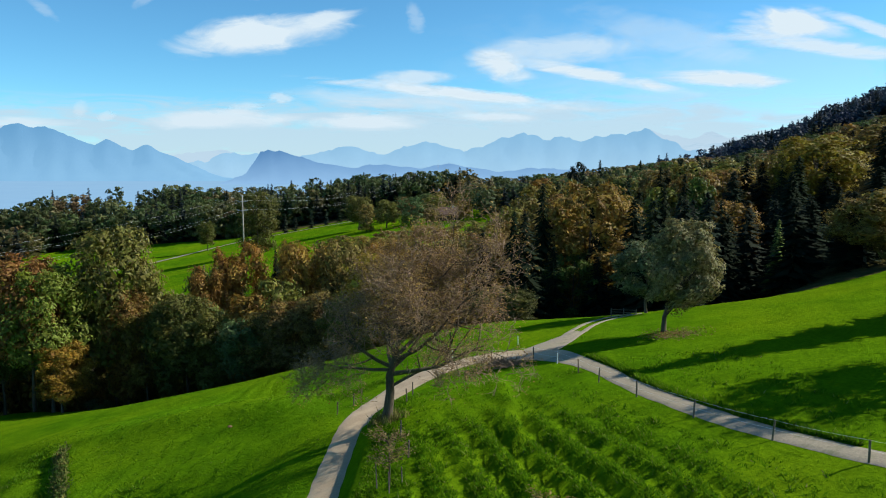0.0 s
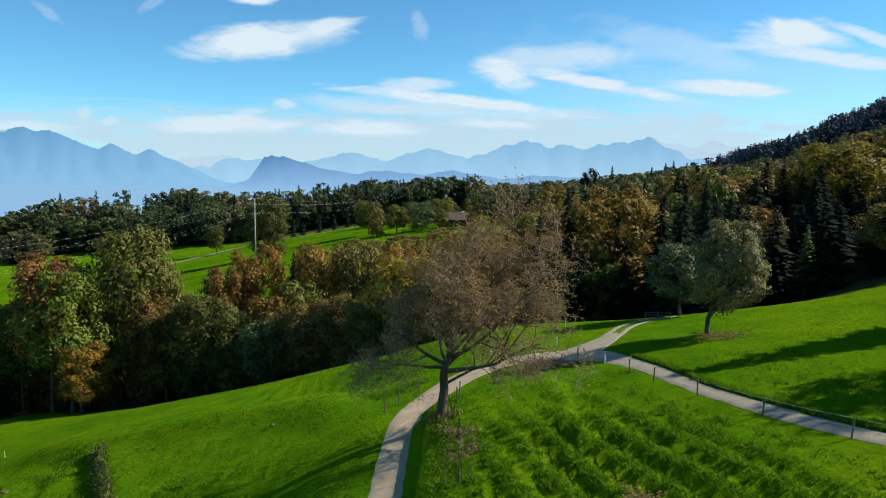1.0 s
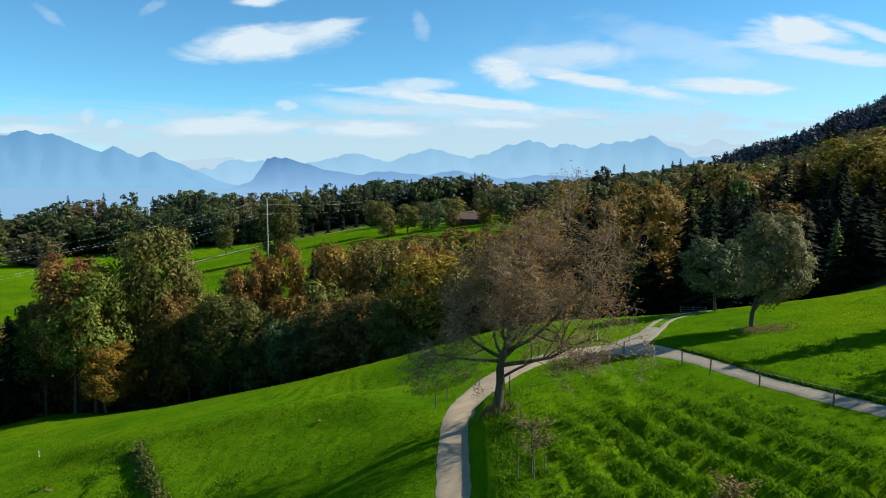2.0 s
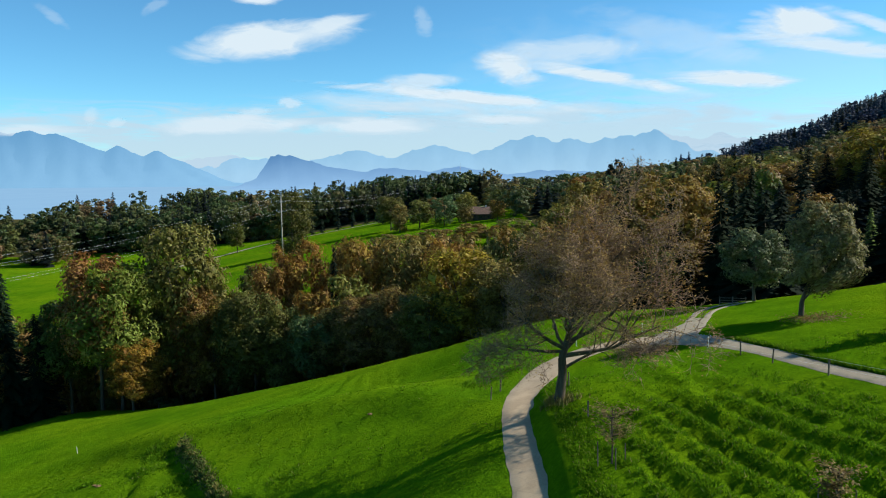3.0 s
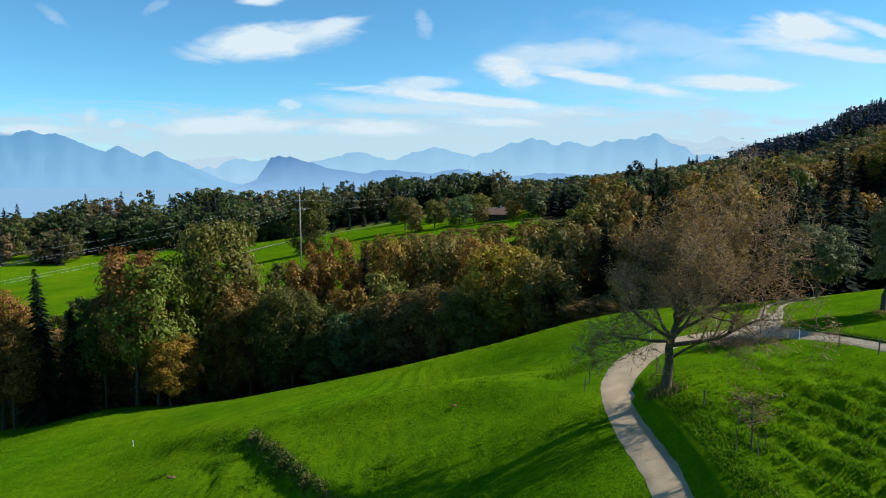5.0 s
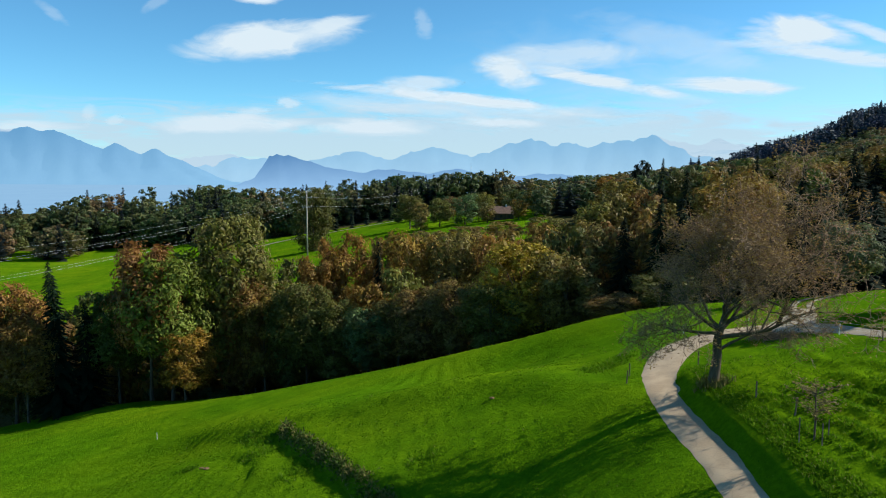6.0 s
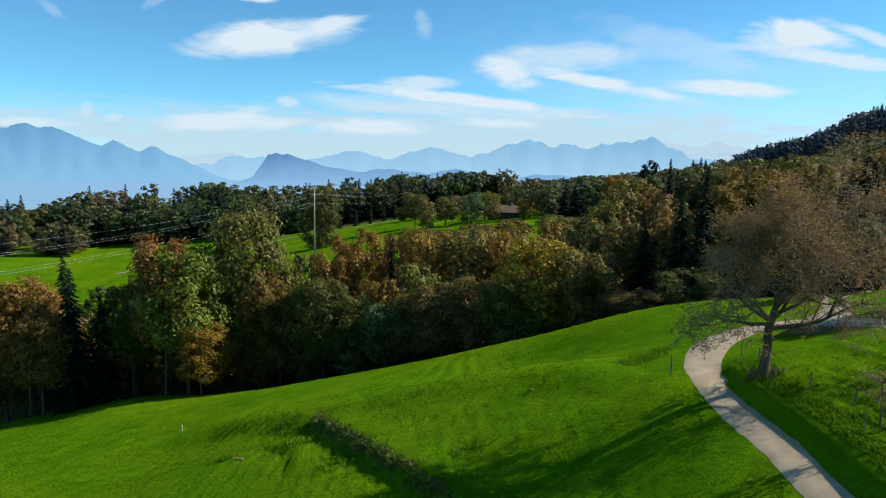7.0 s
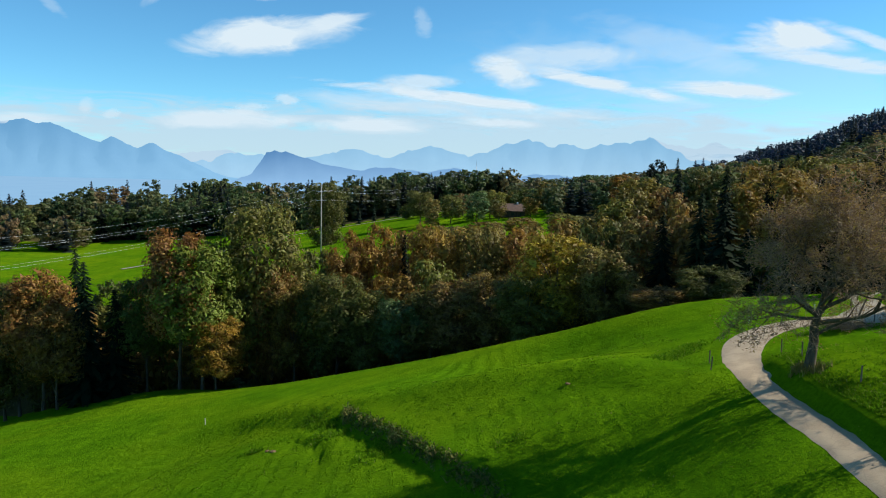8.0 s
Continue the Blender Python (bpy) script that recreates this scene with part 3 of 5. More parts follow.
# ---- trees ----
def leaf_quads(centers, normals, size, rng):
    """Diamond leaves or sprays at the centres, facing roughly along the normals."""
    n = len(centers)
    nrm = normals + rng.normal(0, 0.30, (n, 3))
    nrm /= np.linalg.norm(nrm, axis=1, keepdims=True)
    a = np.cross(nrm, rng.normal(0, 1, (n, 3)))
    a /= np.linalg.norm(a, axis=1, keepdims=True) + 1e-9
    b = np.cross(nrm, a)
    s = (size * rng.uniform(0.45, 1.45, n))[:, None]
    bend = nrm * s * 0.18
    return np.stack([centers - a * s * 0.62, centers + b * s * 0.27 + bend, centers + a * s * 0.62, centers - b * s * 0.27 + bend], 1)


def crown_shape(seed, lobes, leaves, width, height, low=0.12, waist=0.55, droop=0.0):
    """A crown of overlapping leafy lobes on an uneven outline: points, the way that they face, the lobes' centres and radii."""
    rng = np.random.default_rng(seed)
    k = np.arange(lobes)
    t = (k + rng.uniform(0.1, 0.9, lobes)) / lobes
    z = low + (0.93 - low) * t ** 0.9
    prof = np.where(z > waist, np.sqrt(1 - np.clip((z - waist) / (1.0 - waist), 0, 1) ** 2.3), np.clip(0.62 + 0.38 * (z - low) / (waist - low), 0, 1))
    ang = k * 2.39996 + rng.normal(0, 0.35, lobes)
    lump = 1 + 0.16 * np.sin(2 * ang + seed) + 0.12 * np.sin(3 * ang + 7 * z + seed * 2)
    rad = 0.36 * prof * lump * np.sqrt(rng.uniform(0.45, 1.0, lobes))
    c = np.stack([rad * np.cos(ang) * width, rad * np.sin(ang) * width, z * height], -1)
    cr = width * rng.uniform(0.085, 0.20, lobes) * (1.1 - 0.3 * t)
    squash = np.array([1.0, 1.0, 0.82])
    per = np.maximum(8, (1.5 * leaves * cr ** 2 / np.sum(cr ** 2)).astype(int))
    own = np.repeat(k, per)
    n = len(own)
    d = rng.normal(0, 1, (n, 3))
    d[:, 2] += 0.25
    d /= np.linalg.norm(d, axis=1, keepdims=True)
    ph = rng.uniform(0, 6.28, (lobes, 3))[own]
    knob = np.sin(5.1 * d[:, 0] + ph[:, 0]) + np.sin(4.3 * d[:, 1] + ph[:, 1]) + np.sin(4.7 * d[:, 2] + ph[:, 2])
    r = cr[own] * (0.95 + 0.14 * knob) * rng.uniform(0.72, 1.12, n)
    p = c[own] + d * r[:, None] * squash
    p[:, 2] -= droop * rng.uniform(0, 1, n) ** 2 * r
    # leaves buried in another lobe are left out
    keep = np.ones(n, bool)
    for j in range(lobes):
        near = np.linalg.norm((p - c[j]) / squash, axis=1) < 0.72 * cr[j]
        keep &= ~(near & (own != j))
    away = c[own] - np.array([0, 0, 0.42 * height])
    away /= np.linalg.norm(away, axis=1, keepdims=True) + 1e-6
    return p[keep], (d + 0.35 * away)[keep], c, cr, rng


def broadleaf_meshes(seed, height, width, lobes, leaves, size, low=0.12, waist=0.55, limbs=9, trunk_r=0.32, inner=20, droop=0.0):
    """A trunk with limbs that reach into the lobes of the crown; shaded sprays fill each lobe."""
    pts, nrm, c, cr, rng = crown_shape(seed, lobes, leaves, width, height, low, waist, droop)
    grow = np.array([0.5 * width / np.quantile(np.abs(pts[:, :2]), 0.985)] * 2 + [height / np.quantile(pts[:, 2], 0.998)])
    pts, c, cr = pts * grow, c * grow, cr * grow[0]
    quads = leaf_quads(pts, nrm, size, rng)
    own = np.repeat(np.arange(lobes), inner)
    heart = c[own] + rng.normal(0, 0.26, (len(own), 3)) * cr[own][:, None]
    heart[:, :2] *= 0.93
    big = np.concatenate([leaf_quads(heart[own == j], rng.normal(0, 1, (inner, 3)), cr[j] * 0.60, rng) for j in range(lobes)])
    crown = quads_mesh("crown", np.concatenate([quads, big]), LEAF)
    tb = Tubes()
    stem = [np.array([0.15 * math.sin(seed + k), 0.15 * math.cos(seed * 2 + k), height * 0.8 * k / 6]) for k in range(7)]
    stem[0][:2] = 0
    stem[0][2] = -0.8
    tb.path(stem, [trunk_r * (1.25 if k == 0 else 1 - 0.13 * k) for k in range(7)], 7)
    for k in rng.choice(lobes, min(limbs, lobes), replace=False):
        e = c[k]
        j = int(np.clip(e[2] / (height * 0.8) * 6 * 0.7, 1, 5))
        mid = (stem[j] + e) / 2 + np.array([0, 0, 0.05 * height])
        tb.path([stem[j], mid, e], [trunk_r * 0.4, trunk_r * 0.25, trunk_r * 0.08], 5)
    return tb.mesh("trunk", BARK), crown


def spruce_meshes(seed, height, width, whorls, per, sprays, size):
    """Whorls of drooping boughs on a straight stem; each bough a kite of twigs, with smaller sprays along it."""
    rng = np.random.default_rng(seed)
    q = []
    for w in range(whorls):
        t = 1 - (1 - (w + 0.2) / whorls) ** 1.35
        dz = height * 0.93 * 1.35 / whorls * (1 - t) ** 0.26
        z = height * (0.06 + 0.93 * t)
        rr = width * 0.5 * (1 - t) ** 0.70 + 0.25
        nb = max(5, int(per * (1 - 0.4 * t)))
        turn = rng.uniform(0, 6.28)
        for b in range(nb):
            a = turn + 2 * math.pi * (b + rng.uniform(-0.3, 0.3)) / nb
            length = rr * rng.uniform(0.55, 1.20)
            out = np.array([math.cos(a), math.sin(a), 0.0])
            side = np.array([-out[1], out[0], 0.0])
            droop = np.array([0, 0, -(0.55 + 0.14 * rng.normal()) * length])
            p = np.array([0, 0, z + (0.35 + 0.45 * rng.normal()) * dz])
            half = length * math.pi / nb * (0.42 if sprays else 0.75) * rng.uniform(0.7, 1.2)
            mid = p + out * length * 0.58 + droop * 0.5
            q.append([p, mid + side * half - np.array([0, 0, 0.55 * half + 0.3 * dz]), p + out * length * 0.97 + droop, mid - side * half - np.array([0, 0, 0.55 * half + 0.3 * dz])])
            if not sprays:
                continue
            m = max(2, int(sprays * length / (width * 0.5) + 0.5))
            for s in (np.arange(m) + rng.uniform(0.3, 1.0, m)) / m:
                l = size * rng.uniform(0.7, 1.3) * (0.55 + 0.45 * (1 - t))
                e = p + out * s * length + droop * s + side * rng.normal(0, 0.75) * half * (1.25 - s) + np.array([0, 0, rng.normal(0, 0.22) * dz])
                fan = out + side * rng.normal(0, 0.5)
                hang = np.array([0, 0, -0.3 * l])
                q.append([e - fan * l * 0.3 + np.array([0, 0, 0.10 * l]), e + side * l * 0.36 + hang * 0.5, e + fan * l * 0.7 + hang, e - side * l * 0.36 + hang * 0.5])
    crown = quads_mesh("crown", np.array(q), NEEDLE)
    tb = Tubes()
    tb.path([(0, 0, -0.8), (0, 0, height * 0.5), (0, 0, height * 0.99)], [0.30, 0.18, 0.03], 6)
    return tb.mesh("trunk", BARK), crown


KINDS = {}
for k in range(6):
    KINDS["near", k] = broadleaf_meshes(11 + k, 25, 14, (54, 48, 60, 46, 52, 56)[k], 8200, 0.45, (0.30, 0.24, 0.34, 0.14, 0.28, 0.36)[k], (0.55, 0.65, 0.52, 0.6, 0.72, 0.64)[k], inner=16), 25, 14
for k in range(4):
    KINDS["mid", k] = broadleaf_meshes(31 + k, 20, 12, (30, 34, 26, 32)[k], 1750, 0.88, (0.2, 0.1, 0.25, 0.15)[k], (0.5, 0.6, 0.45, 0.66)[k], 4, inner=8), 20, 12
for k in range(3):
    KINDS["far", k] = broadleaf_meshes(51 + k, 20, 12, 20, 430, 1.65, 0.05, (0.5, 0.6, 0.45)[k], 2, inner=6), 20, 12
for k in range(2):
    KINDS["distant", k] = broadleaf_meshes(55 + k, 20, 12, 14, 170, 2.4, 0.05, (0.5, 0.6)[k], 2, inner=4), 20, 12
for k in range(3):
    KINDS["bush", k] = broadleaf_meshes(61 + k, 5, 6, 20, 1900, 0.34, 0.0, (0.35, 0.45, 0.4)[k], 6, 0.08, 8), 5, 6
for k in range(2):
    KINDS["spruce", k] = spruce_meshes(71 + k, 24, 9.0, 44, 12, 9, 0.60), 24, 9.0
for k in range(2):
    KINDS["spruce_mid", k] = spruce_meshes(81 + k, 24, 8.0, 32, 9, 5, 0.85), 24, 8.0
for k in range(2):
    KINDS["spruce_far", k] = spruce_meshes(91 + k, 24, 7.5, 20, 7, 0, 1.0), 24, 7.5
KINDS["orchard", 0] = broadleaf_meshes(205, 12, 8.6, 34, 6500, 0.34, 0.27, 0.50, 14, 0.24, 12, 0.3), 12, 8.6
KINDS["column", 0] = broadleaf_meshes(301, 26, 16, 44, 7000, 0.60, 0.0, 0.74, 6, inner=14), 26, 16

LOOKS = {
    "green": ((0.105, 0.122, 0.025), "broadleaf tree with dark green foliage"),
    "olive": ((0.180, 0.170, 0.034), "broadleaf tree with olive green foliage"),
    "lime": ((0.20, 0.25, 0.03), "broadleaf tree with bright yellow-green foliage"),
    "rust": ((0.27, 0.165, 0.036), "broadleaf tree with rust-brown autumn foliage"),
    "brown": ((0.24, 0.170, 0.044), "broadleaf tree with brownish thinning foliage"),
    "gold": ((0.30, 0.225, 0.024), "broadleaf tree with golden autumn foliage"),
    "grey": ((0.135, 0.16, 0.062), "broadleaf tree with dull grey-green foliage"),
    "needle": ((0.010, 0.017, 0.008), "tall dark green spruce"),
    # extra blue stands in for the haze over the far hill
    "needle_hazed": ((0.030, 0.050, 0.052), "dark spruce tinted blue for distance haze"),
    "larch": ((0.10, 0.15, 0.03), "young yellow-green larch"),
    "needle_blue": ((0.014, 0.023, 0.014), "dark blue-green spruce"),
}
tree_rng = random.Random(5)
joined = []


def join_far(kind, x, y, height, width, look_):
    """Keeps one distant tree for the joined wood."""
    key = tree_rng.choice([k for k in KINDS if k[0] == kind])
    (_, crown), h0, w0 = KINDS[key]
    co = np.empty(len(crown.vertices) * 3, dtype=np.float32)
    crown.vertices.foreach_get("co", co)
    co = co.reshape(-1, 3) * np.array([width / w0, width / w0, height / h0])
    a = tree_rng.uniform(0, 6.28)
    ca, sa = math.cos(a), math.sin(a)
    co = np.stack([co[:, 0] * ca - co[:, 1] * sa + x, co[:, 0] * sa + co[:, 1] * ca + y, co[:, 2] + lz(x, y)], -1)
    # every tree's own colour is pushed towards blue as painted distance haze
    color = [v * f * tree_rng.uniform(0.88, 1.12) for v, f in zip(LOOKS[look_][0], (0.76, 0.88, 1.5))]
    joined.append((co.reshape(-1, 4, 3), color))


def plant(kind, x, y, height, width, look_, group, name=None, where="", ground=None):
    options = [k for k in KINDS if k[0] == kind]
    key = tree_rng.choice(options)
    (trunk, crown), h0, w0 = KINDS[key]
    color, label = LOOKS[look_]
    root = new(name or ("spruce_tree" if kind.startswith("spruce") else "broadleaf_tree"))
    root.empty_display_size = 0.3
    z = lz(x, y) if ground is None else ground
    sw = width / w0
    root.matrix_basis = Matrix.LocRotScale((x, y, z), Euler((0, 0, tree_rng.uniform(0, 6.28))), (sw, sw, height / h0))
    tagged(root, label + where, "tree", group)
    part("trunk", trunk, root)
    c = part("crown", crown, root)
    j = [tree_rng.uniform(0.85, 1.15) for _ in range(3)]
    c.color = (color[0] * j[0], color[1] * j[1], color[2] * j[2], 1)
    return root


def to_top(x, y, top):
    return top - lz(x, y)


EDGE_TOPS = []
EDGE_GROUP = "trees along the edge of the wood"
# the trees that stand out along the lower edge of the wood: x, y, top, width, look, kind
for x, y, top, w, lk, kind in (
        (-136, 168, -16, 13, "green", "near"), (-130, 161, -13, 13, "olive", "near"), (-124, 154, -12, 12, "brown", "near"), (-118, 149, -11, 12, "green", "near"),
        (-112, 147, -8, 13, "rust", "near"), (-106, 141, -14, 9, "brown", "near"), (-101.5, 144, -4.0, 11.5, "needle", "spruce"), (-110, 158, -3.0, 11, "needle", "spruce"),
        (-97, 147, -10, 11, "needle", "spruce"), (-92, 150, -9, 11, "green", "near"),
        (-84, 147, 1.0, 14, "rust", "near"), (-78.5, 144, -1.0, 13, "lime", "near"), (-74.5, 140, -15, 8, "gold", "near"),
        (-70, 154, 6.0, 15, "olive", "near"), (-66, 150, -6, 9, "brown", "near"), (-61, 148, -9, 9, "olive", "near"),
        (-56, 147, -8.5, 9, "green", "near"), (-52, 146, -7.0, 11, "green", "near"), (-46, 143, -9.5, 9, "olive", "near"),
        (-48, 172, 0.5, 12, "rust", "near"), (-53, 165, -4, 10, "rust", "near"), (-40, 175, 0.2, 8, "needle", "spruce"), (-39, 141, -11, 9, "grey", "near"), (-33, 140, -9, 10, "olive", "near"), (-28, 139, -6.5, 11, "brown", "near"),
        (-31, 168, 1.5, 13, "rust", "near"), (-22, 162, 2.0, 12, "brown", "near"), (-12, 158, 1.8, 11, "rust", "near"), (-22, 137, -5, 10, "brown", "near"),
        (-10.5, 132, 3.0, 12, "gold", "near"), (-16, 128, -4, 9, "olive", "near"), (-3, 126, 1.5, 10, "brown", "near"),
        (6.5, 136, 6.0, 11, "brown", "near"), (0, 150, 4, 8, "needle", "spruce"), (9, 168, 5, 9, "needle", "spruce"),
        (-40, 195, -1.0, 12, "rust", "near"), (-30, 190, 0.5, 12, "brown", "near"), (-20, 200, 0.0, 13, "rust", "near"), (-8, 190, 1.5, 13, "brown", "near"), (2, 200, 2.5, 13, "rust", "near"),
        (8, 158, 3.0, 11, "olive", "near"), (11, 205, 4.0, 12, "brown", "near"), (18, 212, 8, 12, "olive", "near"), (24, 216, 11, 12, "brown", "near"), (31, 232, 14, 12, "rust", "near"),
        (-30, 235, -2.5, 13, "brown", "near"), (-17, 240, -1.0, 14, "olive", "near"), (-5, 245, 0.0, 14, "brown", "near"), (8, 240, 2.0, 13, "olive", "near"), (2, 112, -3.0, 8, "brown", "near"), (9, 110, 0.5, 8, "green", "near"), (17.2, 127, 17.2, 10, "needle", "spruce"), (12, 124, 12.5, 9, "needle", "spruce"), (7, 128, 9, 9, "needle", "spruce"),
        (25.3, 127, 15.8, 13.5, "rust", "near"), (21.6, 121, 4.0, 8, "green", "near"), (25, 118, 5.5, 9, "needle", "spruce"), (29.5, 117, 7, 9, "needle", "spruce"), (18, 119, 7, 8, "needle", "spruce"), (33, 121, 9, 9, "needle", "spruce"), (25.4, 90.8, 10.6, 7.6, "grey", "orchard"), (28, 134, 17.5, 9, "needle", "spruce"),
        (31, 118, 12, 9, "needle", "spruce"), (37, 114, 11, 9, "needle", "spruce"), (43, 112, 11.5, 9, "needle", "spruce"), (34, 128, 16, 9, "needle", "spruce"), (41, 127, 15, 9, "needle", "spruce"),
        (50.7, 111, 12.0, 4.5, "larch", "spruce"), (52, 132, 12.5, 9, "rust", "near"), (47, 121, 12, 9, "needle", "spruce"), (57, 117, 13, 10, "needle", "spruce"), (60, 104, 14.5, 9.5, "brown", "near"),
        (66, 112, 16, 10, "needle", "spruce"), (82, 163, 25.5, 15, "gold", "near"), (72, 150, 22, 10, "needle", "spruce"), (66, 140, 19, 9, "needle", "spruce"), (59, 150, 19, 10, "needle", "spruce"),
        (92, 150, 27, 11, "needle", "spruce"), (77, 130, 27, 10, "needle", "spruce"), (72, 122, 20, 10, "needle", "spruce"), (51, 156, 18.5, 9, "needle", "spruce"), (45, 150, 16.5, 10, "needle", "spruce"),
        (64, 200, 22, 10, "needle", "spruce"), (57, 194, 20, 10, "needle", "spruce"), (71, 207, 23, 10, "needle", "spruce"), (83, 210, 21, 13, "olive", "near"), (75, 190, 19.5, 12, "brown", "near"),
        (53, 293, 21.0, 8.0, "needle", "near"), (63.5, 300, 22.4, 7, "needle", "spruce"), (87, 327, 22.5, 8, "needle", "spruce"), (40, 289, 15, 14, "rust", "near"), (48, 280, 14, 14, "brown", "near")):
    kind = "mid" if kind == "near" and y > 180 else kind
    plant(kind, x, y, to_top(x, y, top) + (1.0 if kind == "near" else 0.0), w * (1.28 if kind == "near" else 1.0), lk, EDGE_GROUP, where=" at the edge of the wood")
    EDGE_TOPS.append((x, y, top, w))


def wood_edge(x):
    return float(np.interp(x, WOOD_X, WOOD_Y))


def top_limit(x, y):
    """Crowns over the ravine stay below the far meadow; on the hill they rise."""
    b = x / y
    return 20 + y * float(np.interp(b, [-0.8, -0.45, -0.36, -0.28, -0.1, -0.05, 0.0, 0.05, 0.09, 0.13, 0.3, 0.45, 0.6], [-0.155, -0.14, -0.165, -0.105, -0.10, -0.085, -0.08, -0.07, -0.045, -0.04, -0.045, -0.045, -0.03])) + 0.06 * y * float(step(135, 175, y)) * float(step(0.09, 0.2, b))


# the wood behind its edge
wood_rng = random.Random(17)
placed = []
front = list(EDGE_TOPS)


def overtopped(x, y, top):
    """Whether trees further down the slope stand well above this one."""
    for a, b, t, w in front:
        if b < y - 6 and abs((a + 15) / b * y - 15 - x) < w * 0.42 and (t - 18) / b > (top - 18) / y + 0.025:
            return True
    return False


tries = 0
while len(placed) < 140 and tries < 6000:
    tries += 1
    x = wood_rng.uniform(-135, 120)
    y = wood_edge(x) + 5 + wood_rng.uniform(0, 75) ** 1.0
    if x < -20 and y > 205:
        continue
    if any((x - a) ** 2 + (y - b) ** 2 < 5.2 ** 2 for a, b in placed):
        continue
    g = lz(x, y)
    cap = top_limit(x, y)
    h = min(wood_rng.uniform(17, 27), cap - g)
    if h < 7:
        continue
    placed.append((x, y))
    low_one = overtopped(x, y, g + h)
    front.append((x, y, g + h, 9))
    con = wood_rng.random() < (0.90 if x > 15 else 0.2)
    if con:
        plant("spruce_far" if low_one else "spruce_mid", x, y, h, 8 + h * 0.09, wood_rng.choice(["needle", "needle", "needle_blue"]), "trees of the wood", where=" inside the wood")
    else:
        plant("far" if low_one else "mid", x, y, h, wood_rng.uniform(8.5, 12.5), wood_rng.choice(["green", "olive", "rust", "brown", "rust", "green", "olive"] if x < 12 else ["green", "olive", "brown", "green", "green", "rust"]), "trees of the wood", where=" inside the wood")

# undergrowth along the edge of the wood
for i in range(14):
    x = -128 + i * 14.3 + wood_rng.uniform(-1.5, 1.5)
    y = wood_edge(x) - 3 + wood_rng.uniform(-2, 2)
    if x > -60:
        continue
    h = wood_rng.uniform(2.0, 4.5) if x < 15 else wood_rng.uniform(2, 4)
    plant("bush", x, y, h, wood_rng.uniform(4.5, 7), wood_rng.choice(["green", "olive", "green", "brown"]), "shrubs along the edge of the wood", "shrub", " at the wood edge")

# the wooded hill that climbs to the right
hill = []
tries = 0
HILL_B = [0.0, 0.10, 0.17, 0.24, 0.32, 0.395, 0.47, 0.564, 0.66]
HILL_CAP = [-0.03, -0.02, -0.010, -0.003, 0.012, 0.012, 0.026, 0.062, 0.09]
while len(hill) < 620 and tries < 14000:
    tries += 1
    y = 175 + 470 * wood_rng.random() ** 1.1
    x = y * wood_rng.uniform(0.02, 0.70)
    if x < 12 + 0.02 * y or (y < 330 and x < 30 + 0.08 * (y - 175)):
        continue
    if any((x - a) ** 2 + (y - b) ** 2 < (5 + 0.008 * b) ** 2 for a, b in hill):
        continue
    h = min(wood_rng.uniform(16, 25), 18 + y * float(np.interp(x / y, HILL_B, HILL_CAP)) + wood_rng.uniform(-2, 1) - lz(x, y))
    if h < 9:
        if y < 300:
            continue
        h = wood_rng.uniform(8, 12)
    hill.append((x, y))
    if wood_rng.random() < 0.48:
        look_ = wood_rng.choice(["needle", "needle_blue"])
        if y < 330:
            plant("spruce_mid", x, y, h * 1.05, 9.0, look_, "trees of the wooded hill", where=" on the wooded hill")
        else:
            join_far("spruce_far", x, y, h * 1.05, 9.5, look_)
    else:
        look_ = wood_rng.choice(["green", "brown", "green", "olive", "rust", "green", "green", "brown"])
        w = wood_rng.uniform(10, 15)
        if y < 250:
            plant("mid", x, y, h, w, look_, "trees of the wooded hill", where=" on the wooded hill")
        else:
            join_far("far", x, y, h, w, look_)
for i in range(220):
    y = wood_rng.uniform(370, 700)
    x = y * wood_rng.uniform(0.13, 0.36)
    join_far("distant" if y > 520 else "far", x, y, wood_rng.uniform(9, 15), wood_rng.uniform(11, 15), wood_rng.choice(["green", "brown", "green", "olive", "rust"]))
# spruces of the far dark hill, with haze tinted into their colour
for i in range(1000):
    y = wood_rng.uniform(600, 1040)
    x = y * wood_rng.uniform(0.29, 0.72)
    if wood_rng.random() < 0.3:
        join_far("distant", x, y, wood_rng.uniform(12, 20), wood_rng.uniform(12, 16), "needle_hazed")
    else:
        join_far("spruce_far", x, y, wood_rng.uniform(11, 24), wood_rng.uniform(8, 12), wood_rng.choice(["needle_hazed", "needle_hazed", "needle"]))

# far woods beyond the meadow
for i in range(340):
    if i < 60:
        x = -262 + 4.1 * i
        y = 476 + wood_rng.uniform(-3, 8) + 0.05 * (x + 262)
        if x > -115 and y < 520:
            y = 506 + wood_rng.uniform(-4, 10)
    elif i < 215:
        x, y = wood_rng.uniform(-300, 20), wood_rng.uniform(490, 600)
        if x > -110 and y < 512:
            y += 30
    elif i < 305:
        x, y = wood_rng.uniform(-400, -240), wood_rng.uniform(437, 540)
    else:
        x, y = wood_rng.uniform(0, 95), wood_rng.uniform(430, 680)
    h = wood_rng.uniform(18.5, 26) * (1 if i < 215 else 0.85 if i < 305 else 0.65)
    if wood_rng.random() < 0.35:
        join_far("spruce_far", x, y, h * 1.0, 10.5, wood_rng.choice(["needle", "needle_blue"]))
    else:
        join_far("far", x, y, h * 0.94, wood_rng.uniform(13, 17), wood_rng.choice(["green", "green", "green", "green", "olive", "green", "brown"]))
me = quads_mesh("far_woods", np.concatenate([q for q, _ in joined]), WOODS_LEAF)
